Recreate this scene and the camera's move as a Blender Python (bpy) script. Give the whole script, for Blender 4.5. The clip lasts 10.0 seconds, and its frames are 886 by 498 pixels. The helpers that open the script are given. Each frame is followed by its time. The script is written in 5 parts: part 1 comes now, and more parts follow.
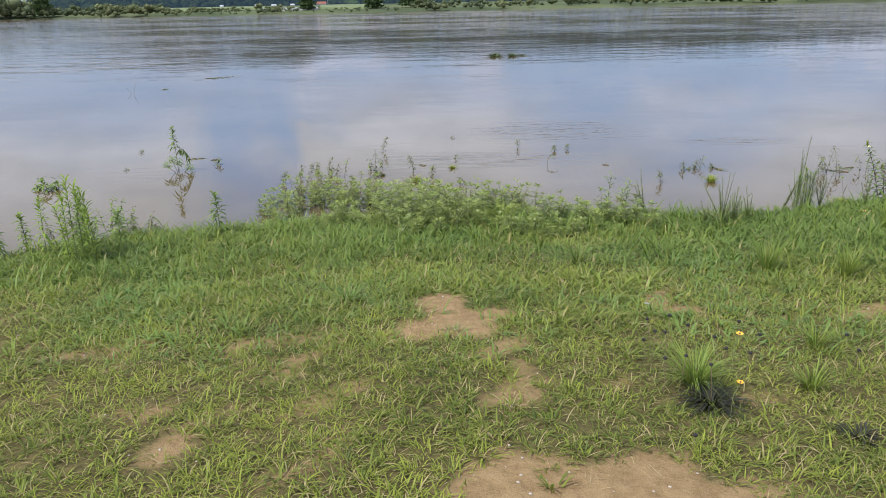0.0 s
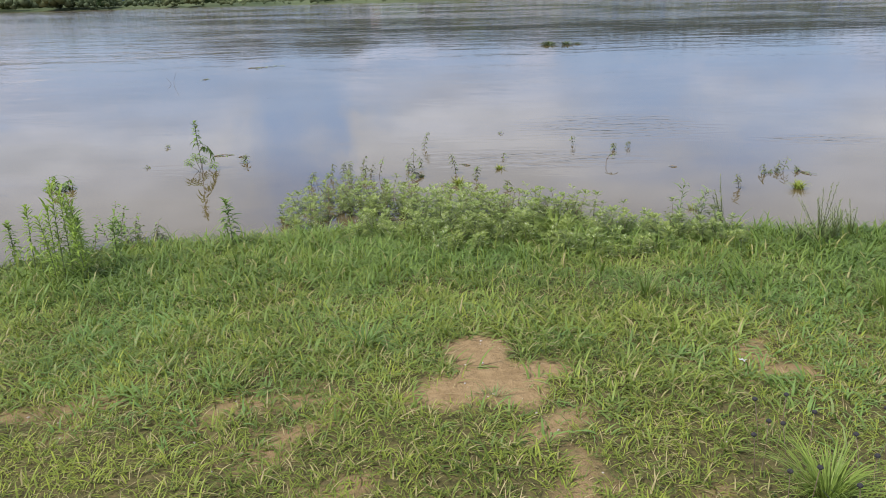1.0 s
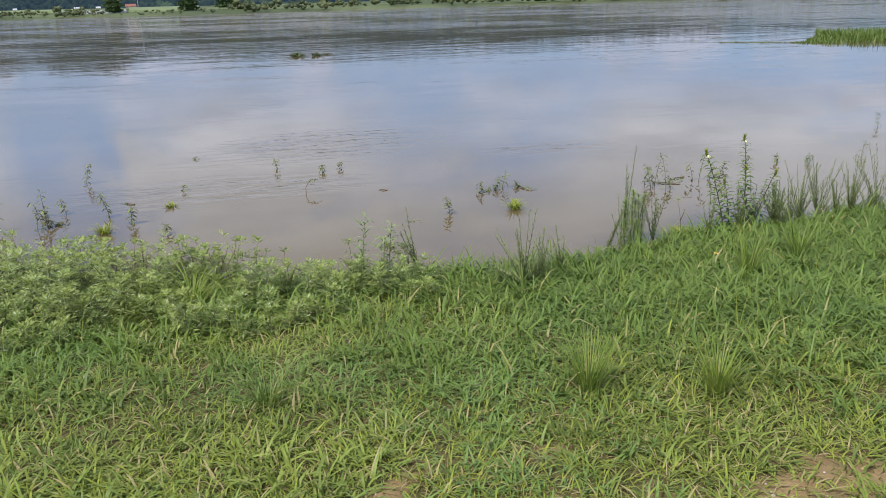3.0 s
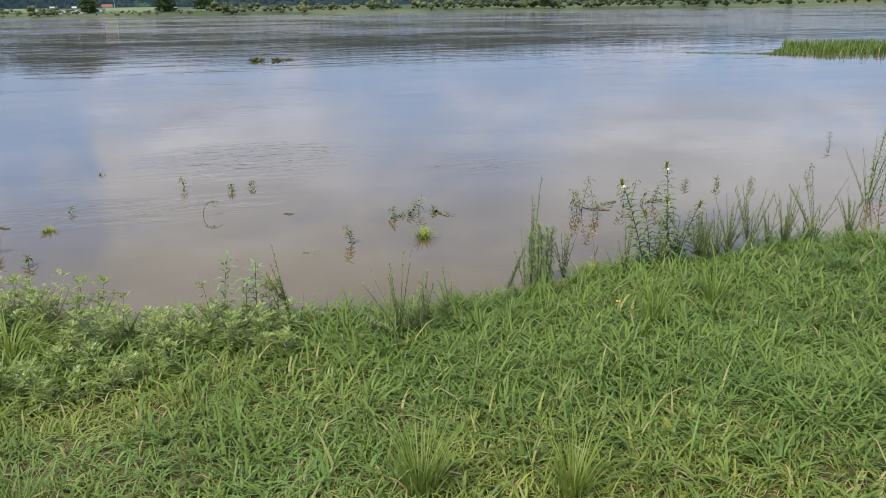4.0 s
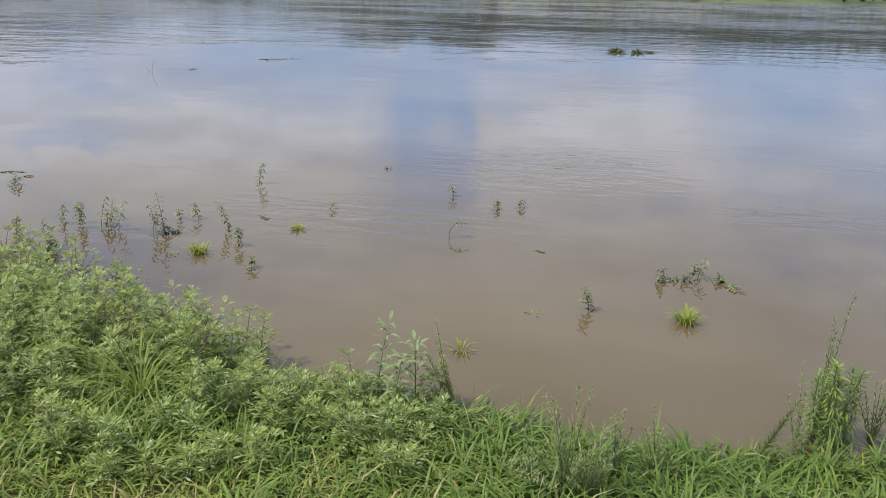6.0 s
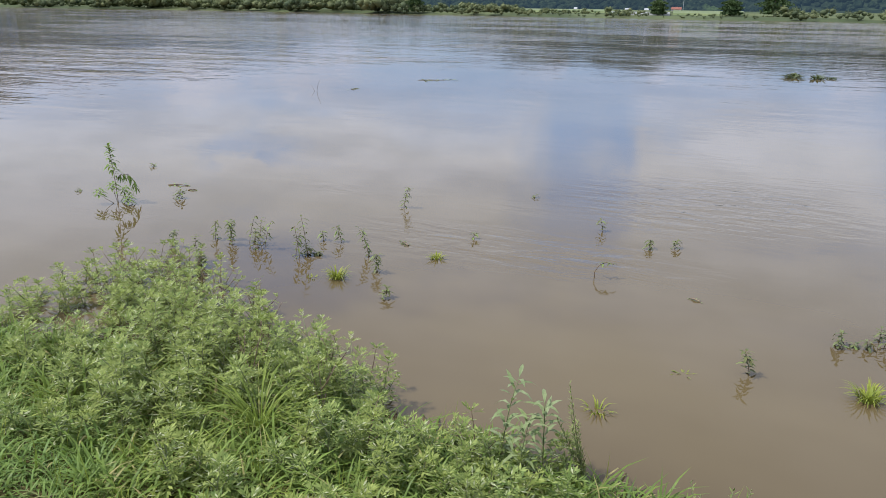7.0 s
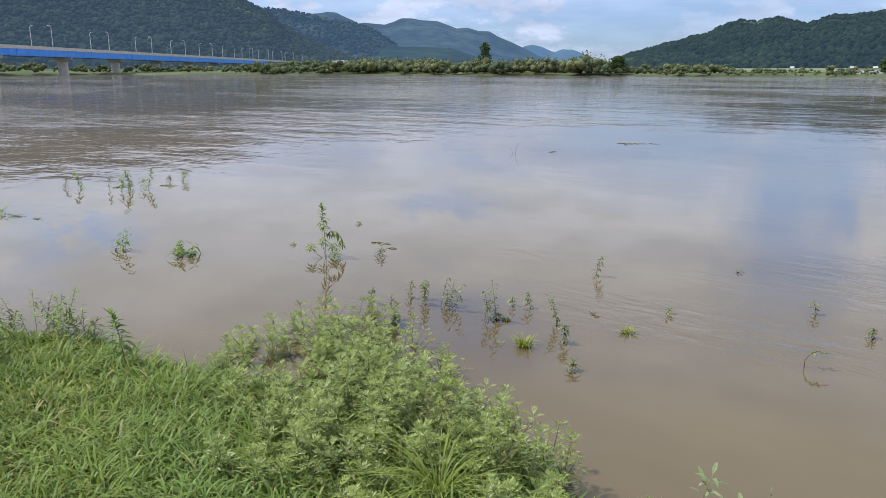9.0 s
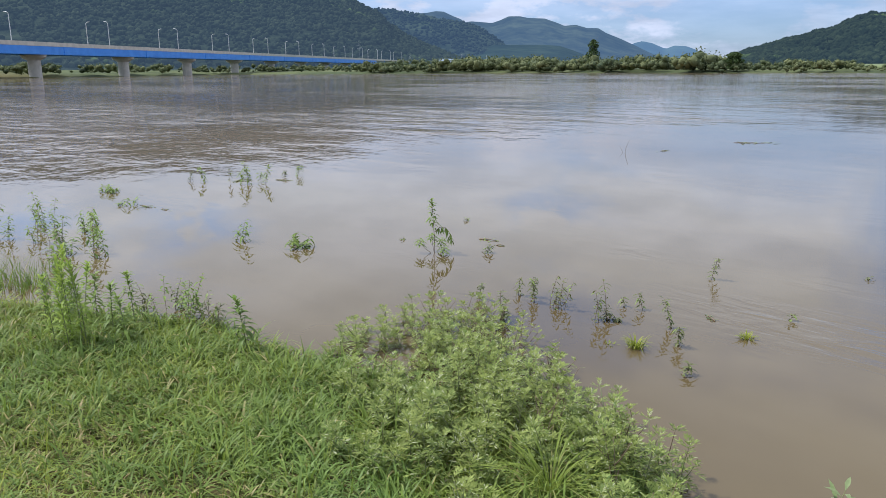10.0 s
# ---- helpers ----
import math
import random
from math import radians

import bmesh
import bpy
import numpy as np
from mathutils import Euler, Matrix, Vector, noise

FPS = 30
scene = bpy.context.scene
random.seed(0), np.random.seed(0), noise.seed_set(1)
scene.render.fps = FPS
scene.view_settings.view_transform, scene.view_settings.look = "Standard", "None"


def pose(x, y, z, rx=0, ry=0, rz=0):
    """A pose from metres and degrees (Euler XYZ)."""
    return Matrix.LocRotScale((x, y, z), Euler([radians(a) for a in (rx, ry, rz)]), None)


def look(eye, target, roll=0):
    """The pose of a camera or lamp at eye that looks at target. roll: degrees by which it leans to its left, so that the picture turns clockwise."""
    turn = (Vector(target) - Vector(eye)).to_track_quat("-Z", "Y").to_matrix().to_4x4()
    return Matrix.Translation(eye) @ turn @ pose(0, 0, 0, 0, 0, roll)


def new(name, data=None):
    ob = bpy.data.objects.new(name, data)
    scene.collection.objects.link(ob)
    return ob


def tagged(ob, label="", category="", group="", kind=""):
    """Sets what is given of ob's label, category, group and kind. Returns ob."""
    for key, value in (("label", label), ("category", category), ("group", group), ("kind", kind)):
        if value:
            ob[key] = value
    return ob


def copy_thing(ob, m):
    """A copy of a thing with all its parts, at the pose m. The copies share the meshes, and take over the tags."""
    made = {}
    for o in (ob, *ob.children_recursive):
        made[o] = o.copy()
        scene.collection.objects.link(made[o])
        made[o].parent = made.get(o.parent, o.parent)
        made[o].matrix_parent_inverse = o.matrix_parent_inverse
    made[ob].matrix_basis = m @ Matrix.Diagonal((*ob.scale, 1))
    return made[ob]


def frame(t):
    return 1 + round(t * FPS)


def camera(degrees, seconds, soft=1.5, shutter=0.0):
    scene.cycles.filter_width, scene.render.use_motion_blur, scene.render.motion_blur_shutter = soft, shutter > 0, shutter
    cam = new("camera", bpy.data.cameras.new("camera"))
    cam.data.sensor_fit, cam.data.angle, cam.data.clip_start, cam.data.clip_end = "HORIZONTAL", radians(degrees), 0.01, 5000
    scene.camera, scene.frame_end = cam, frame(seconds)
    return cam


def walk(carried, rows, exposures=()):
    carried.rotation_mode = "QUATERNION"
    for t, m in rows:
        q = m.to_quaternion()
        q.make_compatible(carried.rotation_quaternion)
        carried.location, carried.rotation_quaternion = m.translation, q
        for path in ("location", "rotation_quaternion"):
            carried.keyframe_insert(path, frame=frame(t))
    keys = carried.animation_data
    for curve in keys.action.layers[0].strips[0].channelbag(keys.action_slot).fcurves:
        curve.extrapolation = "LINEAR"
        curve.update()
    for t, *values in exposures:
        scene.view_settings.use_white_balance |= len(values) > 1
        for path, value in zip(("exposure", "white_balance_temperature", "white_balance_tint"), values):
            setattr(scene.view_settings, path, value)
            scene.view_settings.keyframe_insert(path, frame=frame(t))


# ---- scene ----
cam = camera(60.7, 10.0, 0.75)
PATH = [
    (0, (0.067, -0.166, 1.993), (0.063, 1.737, 1.379), -1.2),
    (0.5, (0.063, 0.353, 1.98), (0.029, 2.256, 1.365), -1.7),
    (1, (0.121, 0.808, 1.913), (-0.013, 2.7, 1.276), -1.6),
    (1.5, (0.215, 1.232, 1.875), (0.142, 3.13, 1.248), -1.7),
    (2, (0.402, 1.616, 1.836), (0.493, 3.513, 1.208), -2.6),
    (2.5, (0.8, 1.94, 1.792), (1.022, 3.823, 1.157), -2.2),
    (3, (1.178, 2.284, 1.711), (1.583, 4.141, 1.091), -1.6),
    (3.2, (1.316, 2.407, 1.741), (1.761, 4.257, 1.123), -1.8),
    (4.3, (2.118, 2.95, 1.717), (2.566, 4.802, 1.11), -0.4),
    (4.5, (2.232, 3.138, 1.704), (2.66, 4.995, 1.096), -0.3),
    (5, (2.435, 3.53, 1.755), (2.689, 5.411, 1.125), -0.2),
    (5.5, (2.661, 3.806, 1.81), (2.557, 5.694, 1.16), 0.2),
    (6, (2.671, 3.976, 1.836), (2.238, 5.819, 1.191), 1.0),
    (6.2, (2.641, 4.046, 1.842), (2.102, 5.861, 1.197), 1.0),
    (7.3, (2.628, 4.331, 1.893), (1.749, 6.034, 1.322), 1.0),
    (7.5, (2.631, 4.349, 1.919), (1.703, 6.037, 1.379), 1.2),
    (8, (2.63, 4.358, 1.925), (1.59, 5.995, 1.439), 0.8),
    (8.5, (2.621, 4.334, 1.93), (1.479, 5.908, 1.466), 0.4),
    (9, (2.621, 4.303, 1.933), (1.37, 5.795, 1.475), -0.0),
    (9.5, (2.604, 4.27, 1.926), (1.257, 5.675, 1.465), -0.3),
    (10, (2.579, 4.247, 1.919), (1.136, 5.552, 1.458), -0.4),
]
walk(cam, [(t, look(eye, target, roll)) for t, eye, target, roll in PATH], [(0.0, 0.45, 6000, 15), (3.0, 0.41, 6000, 15), (6.0, 0.45, 6000, 15), (7.5, 0.50, 6000, 15), (10.0, 0.49, 6000, 14)])

# ---------------------------------------------------------------- light
SUN_EL, SUN_AZ = 58.0, 120.0      # degrees; azimuth from +y towards -x (left)


def heading(az, el=0.0):
    """Unit vector, azimuth in degrees from +y towards -x."""
    a, e = radians(az), radians(el)
    return Vector((-math.sin(a) * math.cos(e), math.cos(a) * math.cos(e), math.sin(e)))


sun_data = bpy.data.lights.new("sun", "SUN")
sun_data.energy, sun_data.angle, sun_data.color = 3.5, radians(4.0), (1.0, 0.96, 0.88)
sun = new("sun", sun_data)
sun.matrix_world = look(heading(SUN_AZ, SUN_EL) * 50, (0, 0, 0))


class Nodes:
    """A small helper to wire node trees."""

    def __init__(self, tree):
        self.tree = tree
        tree.nodes.clear()

    def add(self, kind, **values):
        n = self.tree.nodes.new(kind)
        for key, value in values.items():
            setattr(n, key, value)
        return n

    def link(self, a, b):
        self.tree.links.new(a, b)

    def put(self, socket, value):
        if isinstance(value, bpy.types.NodeSocket):
            self.link(value, socket)
        else:
            socket.default_value = value

    def math(self, op, a, b=0.0, c=None, clamp=False):
        n = self.add("ShaderNodeMath", operation=op, use_clamp=clamp)
        self.put(n.inputs[0], a)
        self.put(n.inputs[1], b)
        if c is not None:
            self.put(n.inputs[2], c)
        return n.outputs[0]

    def mix(self, fac, a, b, blend="MIX"):
        n = self.add("ShaderNodeMix", data_type="RGBA", blend_type=blend)
        self.put(n.inputs[0], fac)
        self.put(n.inputs[6], a if isinstance(a, bpy.types.NodeSocket) else (*a, 1))
        self.put(n.inputs[7], b if isinstance(b, bpy.types.NodeSocket) else (*b, 1))
        return n.outputs[2]

    def noise(self, vector, scale, detail=3.0, rough=0.55, kind="3D", warp=0.0):
        n = self.add("ShaderNodeTexNoise", noise_dimensions=kind)
        self.put(n.inputs["Vector"], vector)
        n.inputs["Scale"].default_value, n.inputs["Detail"].default_value = scale, detail
        n.inputs["Roughness"].default_value, n.inputs["Distortion"].default_value = rough, warp
        return n.outputs["Fac"]

    def ramp(self, fac, lo, hi, a=0.0, b=1.0, smooth=True):
        n = self.add("ShaderNodeMapRange", interpolation_type="SMOOTHSTEP" if smooth else "LINEAR")
        self.put(n.inputs[0], fac)
        for i, v in enumerate((lo, hi, a, b)):
            n.inputs[i + 1].default_value = v
        return n.outputs[0]

    def scaled(self, vector, scale):
        n = self.add("ShaderNodeVectorMath", operation="MULTIPLY")
        self.put(n.inputs[0], vector)
        n.inputs[1].default_value = scale
        return n.outputs[0]

    def bump(self, height, distance, strength=1.0, normal=None):
        n = self.add("ShaderNodeBump")
        self.put(n.inputs["Height"], height)
        n.inputs["Distance"].default_value = distance
        self.put(n.inputs["Strength"], strength)
        if normal is not None:
            self.link(normal, n.inputs["Normal"])
        return n.outputs[0]


# sky: hazy blue with broken summer cloud
world = bpy.data.worlds.new("sky")
scene.world = world
world.use_nodes = True
w = Nodes(world.node_tree)
sky = w.add("ShaderNodeTexSky", sky_type="NISHITA", sun_disc=False, sun_elevation=radians(SUN_EL),
            sun_rotation=radians(-SUN_AZ), air_density=1.3, dust_density=0.5, ozone_density=2.5)
ray_dir = w.add("ShaderNodeTexCoord").outputs["Generated"]
sep = w.add("ShaderNodeSeparateXYZ")
w.link(ray_dir, sep.inputs[0])
up = w.math("ADD", w.math("MAXIMUM", sep.outputs[2], 0.0), 0.14)
flat = w.add("ShaderNodeCombineXYZ")
w.link(w.math("DIVIDE", sep.outputs[0], up), flat.inputs[0])
w.link(w.math("DIVIDE", sep.outputs[1], up), flat.inputs[1])
cover = w.noise(flat.outputs[0], 0.9, 6.0, 0.55)
cover = w.ramp(cover, 0.31, 0.49)
cover = w.math("MULTIPLY", cover, w.ramp(sep.outputs[2], 0.03, 0.16, 0.12, 1.0))
puff = w.ramp(w.noise(w.scaled(ray_dir, (6.0, 6.0, 15.0)), 1.7, 7.0, 0.58), 0.46, 0.60)
cover = w.math("MAXIMUM", cover, w.math("MULTIPLY", puff, w.ramp(sep.outputs[2], 0.2, 0.35, 1.0, 0.0)))


def lobe(az, el, inner, outer):
    n = w.add("ShaderNodeVectorMath", operation="DOT_PRODUCT")
    w.link(ray_dir, n.inputs[0])
    n.inputs[1].default_value = heading(az, el)
    return w.ramp(n.outputs["Value"], math.cos(radians(outer)), math.cos(radians(inner)))


bearing = w.math("MULTIPLY", w.math("ARCTAN2", w.math("MULTIPLY", sep.outputs[0], -1.0), sep.outputs[1]), 57.29578)
ragged = w.math("MULTIPLY", w.math("SUBTRACT", w.noise(w.scaled(ray_dir, (9.0, 9.0, 5.0)), 1.3, 5.0, 0.6), 0.5), 8.0)
bearing = w.math("ADD", bearing, ragged)
opening = w.math("MULTIPLY", w.ramp(bearing, 10.0, 12.4), w.ramp(bearing, 16.6, 21.0, 1.0, 0.0))
opening = w.math("MULTIPLY", opening, w.math("MULTIPLY", w.ramp(sep.outputs[2], 0.05, 0.15), w.ramp(sep.outputs[2], 0.2, 0.36, 1.0, 0.0)))
gap = w.math("MAXIMUM", opening, w.math("MULTIPLY", lobe(-15, 6, 4, 12), 0.7))
gap = w.math("MAXIMUM", gap, w.math("MULTIPLY", lobe(24, 3, 3, 9), 0.55))
gap = w.math("MULTIPLY", gap, w.ramp(w.noise(w.scaled(ray_dir, (6.0, 6.0, 9.0)), 1.0, 5.0, 0.6), 0.34, 0.56, 0.45, 1.0))
cloud = w.math("MAXIMUM", cover, w.math("MULTIPLY", lobe(3, 11, 3, 8), 1.0))
cloud = w.math("MULTIPLY", cloud, w.math("SUBTRACT", 1.0, gap), clamp=True)
cloud = w.math("ADD", w.math("MULTIPLY", cloud, 0.76), 0.20, clamp=True)
tone = w.ramp(w.noise(flat.outputs[0], 2.1, 4.0, 0.55), 0.3, 0.7)
cloud_col = w.mix(tone, (4.4, 4.75, 5.2), (6.1, 6.35, 6.7))
cloud_col = w.mix(w.ramp(sep.outputs[2], 0.08, 0.18), w.mix(1.0, cloud_col, (0.62, 0.65, 0.72), "MULTIPLY"), cloud_col)
clear_sky = w.mix(1.0, sky.outputs[0], (0.66, 0.82, 1.10), "MULTIPLY")
clear_sky = w.mix(w.ramp(sep.outputs[2], 0.06, 0.2), w.mix(1.0, clear_sky, (0.46, 0.54, 0.67), "MULTIPLY"), clear_sky)
shade = w.mix(cloud, clear_sky, cloud_col)
back = w.add("ShaderNodeBackground")
w.link(shade, back.inputs[0])
back.inputs[1].default_value = 0.138
w.link(back.outputs[0], w.add("ShaderNodeOutputWorld").inputs[0])


# ---------------------------------------------------------------- materials
def material(name):
    m = bpy.data.materials.new(name)
    m.use_nodes = True
    n = Nodes(m.node_tree)
    return m, n, n.add("ShaderNodeOutputMaterial"), n.add("ShaderNodeBsdfPrincipled")


def leaf_material(name, a, b, c=None, part_c=0.1, through_light=0.3, rough=0.5, patch=None, spread=1.6, clumps=False):
    """Leaf green that varies from blade to blade and from patch to patch."""
    m, n, out, p = material(name)
    geo = n.add("ShaderNodeNewGeometry")
    rnd = geo.outputs["Random Per Island"]
    tone = n.add("ShaderNodeAttribute", attribute_name="tone").outputs["Fac"]
    col = n.mix(n.math("ADD", n.math("MULTIPLY", rnd, 0.5), n.math("MULTIPLY", tone, 0.5)) if clumps else rnd, a, b)
    whole = n.add("ShaderNodeObjectInfo").outputs["Random"]
    col = n.mix(n.math("MULTIPLY", whole, 0.35), col, tuple(0.5 * (p_ + q_) * k_ for p_, q_, k_ in zip(a, b, (1.35, 1.12, 0.7))))
    if c:
        col = n.mix(n.ramp(n.math("FRACT", n.math("MULTIPLY", rnd, 37.7)), 1 - part_c, 1 - part_c * 0.5), col, c)
    if patch:
        col = n.mix(n.ramp(n.noise(geo.outputs["Position"], spread, 3.0), 0.42, 0.62, 0.0, 0.6), col, patch)
    fine = n.noise(geo.outputs["Position"], 60.0, 2.0)
    col = n.mix(n.ramp(fine, 0.3, 0.75, 0.0, 0.35), col, (0.03, 0.05, 0.015))
    n.link(col, p.inputs["Base Color"])
    p.inputs["Roughness"].default_value = rough
    p.inputs["Specular IOR Level"].default_value = 0.2
    tr = n.add("ShaderNodeBsdfTranslucent")
    n.link(n.mix(0.5, col, (0.16, 0.22, 0.03)), tr.inputs[0])
    mixer = n.add("ShaderNodeMixShader")
    mixer.inputs[0].default_value = through_light
    n.link(p.outputs[0], mixer.inputs[1])
    n.link(tr.outputs[0], mixer.inputs[2])
    n.link(mixer.outputs[0], out.inputs[0])
    return m


def plain_material(name, a, b, scale=8.0, rough=0.7, relief=0.0, metal=0.0):
    m, n, out, p = material(name)
    pos = n.add("ShaderNodeNewGeometry").outputs["Position"]
    f = n.ramp(n.noise(pos, scale, 5.0), 0.3, 0.7)
    n.link(n.mix(f, a, b), p.inputs["Base Color"])
    p.inputs["Roughness"].default_value, p.inputs["Metallic"].default_value = rough, metal
    if relief:
        n.link(n.bump(n.noise(pos, scale * 3, 4.0), relief), p.inputs["Normal"])
    n.link(p.outputs[0], out.inputs[0])
    return m


GRASS = leaf_material("grass_blades", (0.040, 0.092, 0.022), (0.34, 0.42, 0.085), (0.42, 0.34, 0.15), 0.13, 0.36, 0.5, (0.17, 0.30, 0.082), 0.8, clumps=True)
TURF = leaf_material("worn_turf", (0.046, 0.090, 0.020), (0.36, 0.405, 0.055), (0.42, 0.34, 0.16), 0.17, 0.32, 0.55, clumps=True)
LUSH = leaf_material("tall_grass", (0.042, 0.098, 0.021), (0.225, 0.325, 0.068), (0.38, 0.34, 0.13), 0.05, 0.35, 0.48, clumps=True)
MUGWORT = leaf_material("mugwort_leaf", (0.11, 0.178, 0.046), (0.37, 0.435, 0.125), (0.48, 0.51, 0.28), 0.15, 0.34, 0.6)
WEED = leaf_material("weed_leaf", (0.12, 0.20, 0.042), (0.23, 0.33, 0.08), None, 0.1, 0.3, 0.5)
WEED_TIP = leaf_material("weed_tip_leaf", (0.22, 0.35, 0.05), (0.38, 0.50, 0.11), None, 0.1, 0.45, 0.5)
WET_LEAF = leaf_material("muddy_leaf", (0.078, 0.092, 0.042), (0.165, 0.185, 0.080), (0.20, 0.26, 0.075), 0.22, 0.15, 0.5)
YELLOW_GREEN = leaf_material("yellow_green_blade", (0.22, 0.29, 0.04), (0.34, 0.36, 0.06), None, 0.1, 0.35, 0.5)
SILVER = leaf_material("willow_leaf", (0.17, 0.24, 0.10), (0.27, 0.33, 0.18), None, 0.1, 0.3, 0.5)
PLUME = leaf_material("plume_leaf", (0.11, 0.155, 0.052), (0.26, 0.315, 0.115), (0.26, 0.24, 0.14), 0.12, 0.22, 0.65)
PRIMROSE = leaf_material("primrose_leaf", (0.060, 0.115, 0.030), (0.165, 0.25, 0.065), None, 0.1, 0.25, 0.5)
RAFT = leaf_material("drowned_weed_leaf", (0.035, 0.05, 0.02), (0.08, 0.10, 0.04), None, 0.1, 0.15, 0.5)
TUFT = leaf_material("tussock_blade", (0.13, 0.21, 0.035), (0.30, 0.38, 0.08), (0.38, 0.34, 0.13), 0.06, 0.35, 0.5)
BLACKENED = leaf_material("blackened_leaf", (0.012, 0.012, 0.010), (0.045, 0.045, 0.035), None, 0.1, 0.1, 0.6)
STRAW = leaf_material("dry_straw", (0.30, 0.23, 0.12), (0.44, 0.36, 0.20), None, 0.1, 0.15, 0.7)
STEM = plain_material("green_stem", (0.10, 0.13, 0.05), (0.17, 0.18, 0.07), 40)
RED_STEM = plain_material("brown_stem", (0.11, 0.07, 0.045), (0.19, 0.14, 0.08), 40)
PETAL = plain_material("yellow_petal", (0.78, 0.40, 0.02), (0.86, 0.50, 0.04), 60, 0.6)
PALE_PETAL = plain_material("pale_yellow_petal", (0.52, 0.54, 0.18), (0.62, 0.62, 0.28), 60, 0.6)
SEED = plain_material("dark_seed_head", (0.012, 0.011, 0.012), (0.035, 0.03, 0.028), 300, 0.8, 0.002)
CONCRETE = plain_material("concrete", (0.38, 0.37, 0.34), (0.48, 0.46, 0.42), 0.5, 0.85, 0.01)
BLUE_STEEL = plain_material("blue_painted_steel", (0.03, 0.19, 0.62), (0.05, 0.24, 0.70), 0.3, 0.5)
GREY_STEEL = plain_material("grey_steel", (0.40, 0.41, 0.42), (0.52, 0.53, 0.54), 1.0, 0.5, 0.0, 0.3)
WHITE_WALL = plain_material("white_wall", (0.40, 0.39, 0.37), (0.50, 0.49, 0.46), 0.5, 0.8)
RED_ROOF = plain_material("red_roof", (0.17, 0.055, 0.035), (0.22, 0.08, 0.05), 1.0, 0.7)
GREY_ROOF = plain_material("grey_sheet_roof", (0.30, 0.31, 0.32), (0.40, 0.41, 0.42), 1.0, 0.8)
BLUE_ROOF = plain_material("blue_grey_roof", (0.16, 0.22, 0.30), (0.22, 0.28, 0.36), 1.0, 0.6)
BARK = plain_material("bark", (0.09, 0.07, 0.05), (0.17, 0.13, 0.10), 6.0, 0.9, 0.02)
PEBBLE = plain_material("pebble", (0.28, 0.23, 0.18), (0.46, 0.41, 0.35), 90, 0.85)
THICKET = leaf_material("willow_thicket", (0.038, 0.058, 0.028), (0.21, 0.235, 0.115), (0.05, 0.07, 0.035), 0.2, 0.15, 0.8, (0.075, 0.10, 0.055), 0.05)
FOREST = leaf_material("forest_crown", (0.030, 0.060, 0.022), (0.075, 0.115, 0.038), (0.10, 0.15, 0.045), 0.12, 0.1, 0.75, (0.045, 0.08, 0.03), 0.012)


def soil_material():
    m, n, out, p = material("sandy_bank")
    pos = n.add("ShaderNodeNewGeometry").outputs["Position"]
    turf = n.add("ShaderNodeAttribute", attribute_name="turf").outputs["Fac"]
    grain = n.noise(pos, 160.0, 3.0, 0.7)
    clods = n.noise(pos, 14.0, 6.0, 0.65)
    sand = n.mix(n.ramp(clods, 0.3, 0.7), (0.185, 0.118, 0.050), (0.300, 0.203, 0.096))
    sand = n.mix(n.ramp(grain, 0.35, 0.75, 0.0, 0.5), sand, (0.35, 0.255, 0.138))
    thatch = n.mix(n.ramp(n.noise(pos, 35.0, 5.0, 0.7), 0.3, 0.7), (0.052, 0.047, 0.017), (0.135, 0.112, 0.040))
    rough_edge = n.math("ADD", turf, n.math("MULTIPLY", n.math("SUBTRACT", clods, 0.5), 0.9))
    far = n.mix(n.ramp(n.noise(pos, 0.02, 4.0), 0.4, 0.6), (0.05, 0.068, 0.028), (0.09, 0.108, 0.045))
    sepn = n.add("ShaderNodeSeparateXYZ")
    n.link(pos, sepn.inputs[0])
    col = n.mix(n.ramp(rough_edge, 0.25, 0.7), sand, thatch)
    col = n.mix(n.ramp(sepn.outputs[1], 60.0, 120.0), col, far)
    n.link(col, p.inputs["Base Color"])
    p.inputs["Roughness"].default_value = 0.95
    p.inputs["Specular IOR Level"].default_value = 0.15
    h = n.math("ADD", n.math("MULTIPLY", clods, 1.0), n.math("MULTIPLY", grain, 0.25))
    n.link(n.bump(h, 0.035, 0.9), p.inputs["Normal"])
    n.link(p.outputs[0], out.inputs[0])
    return m


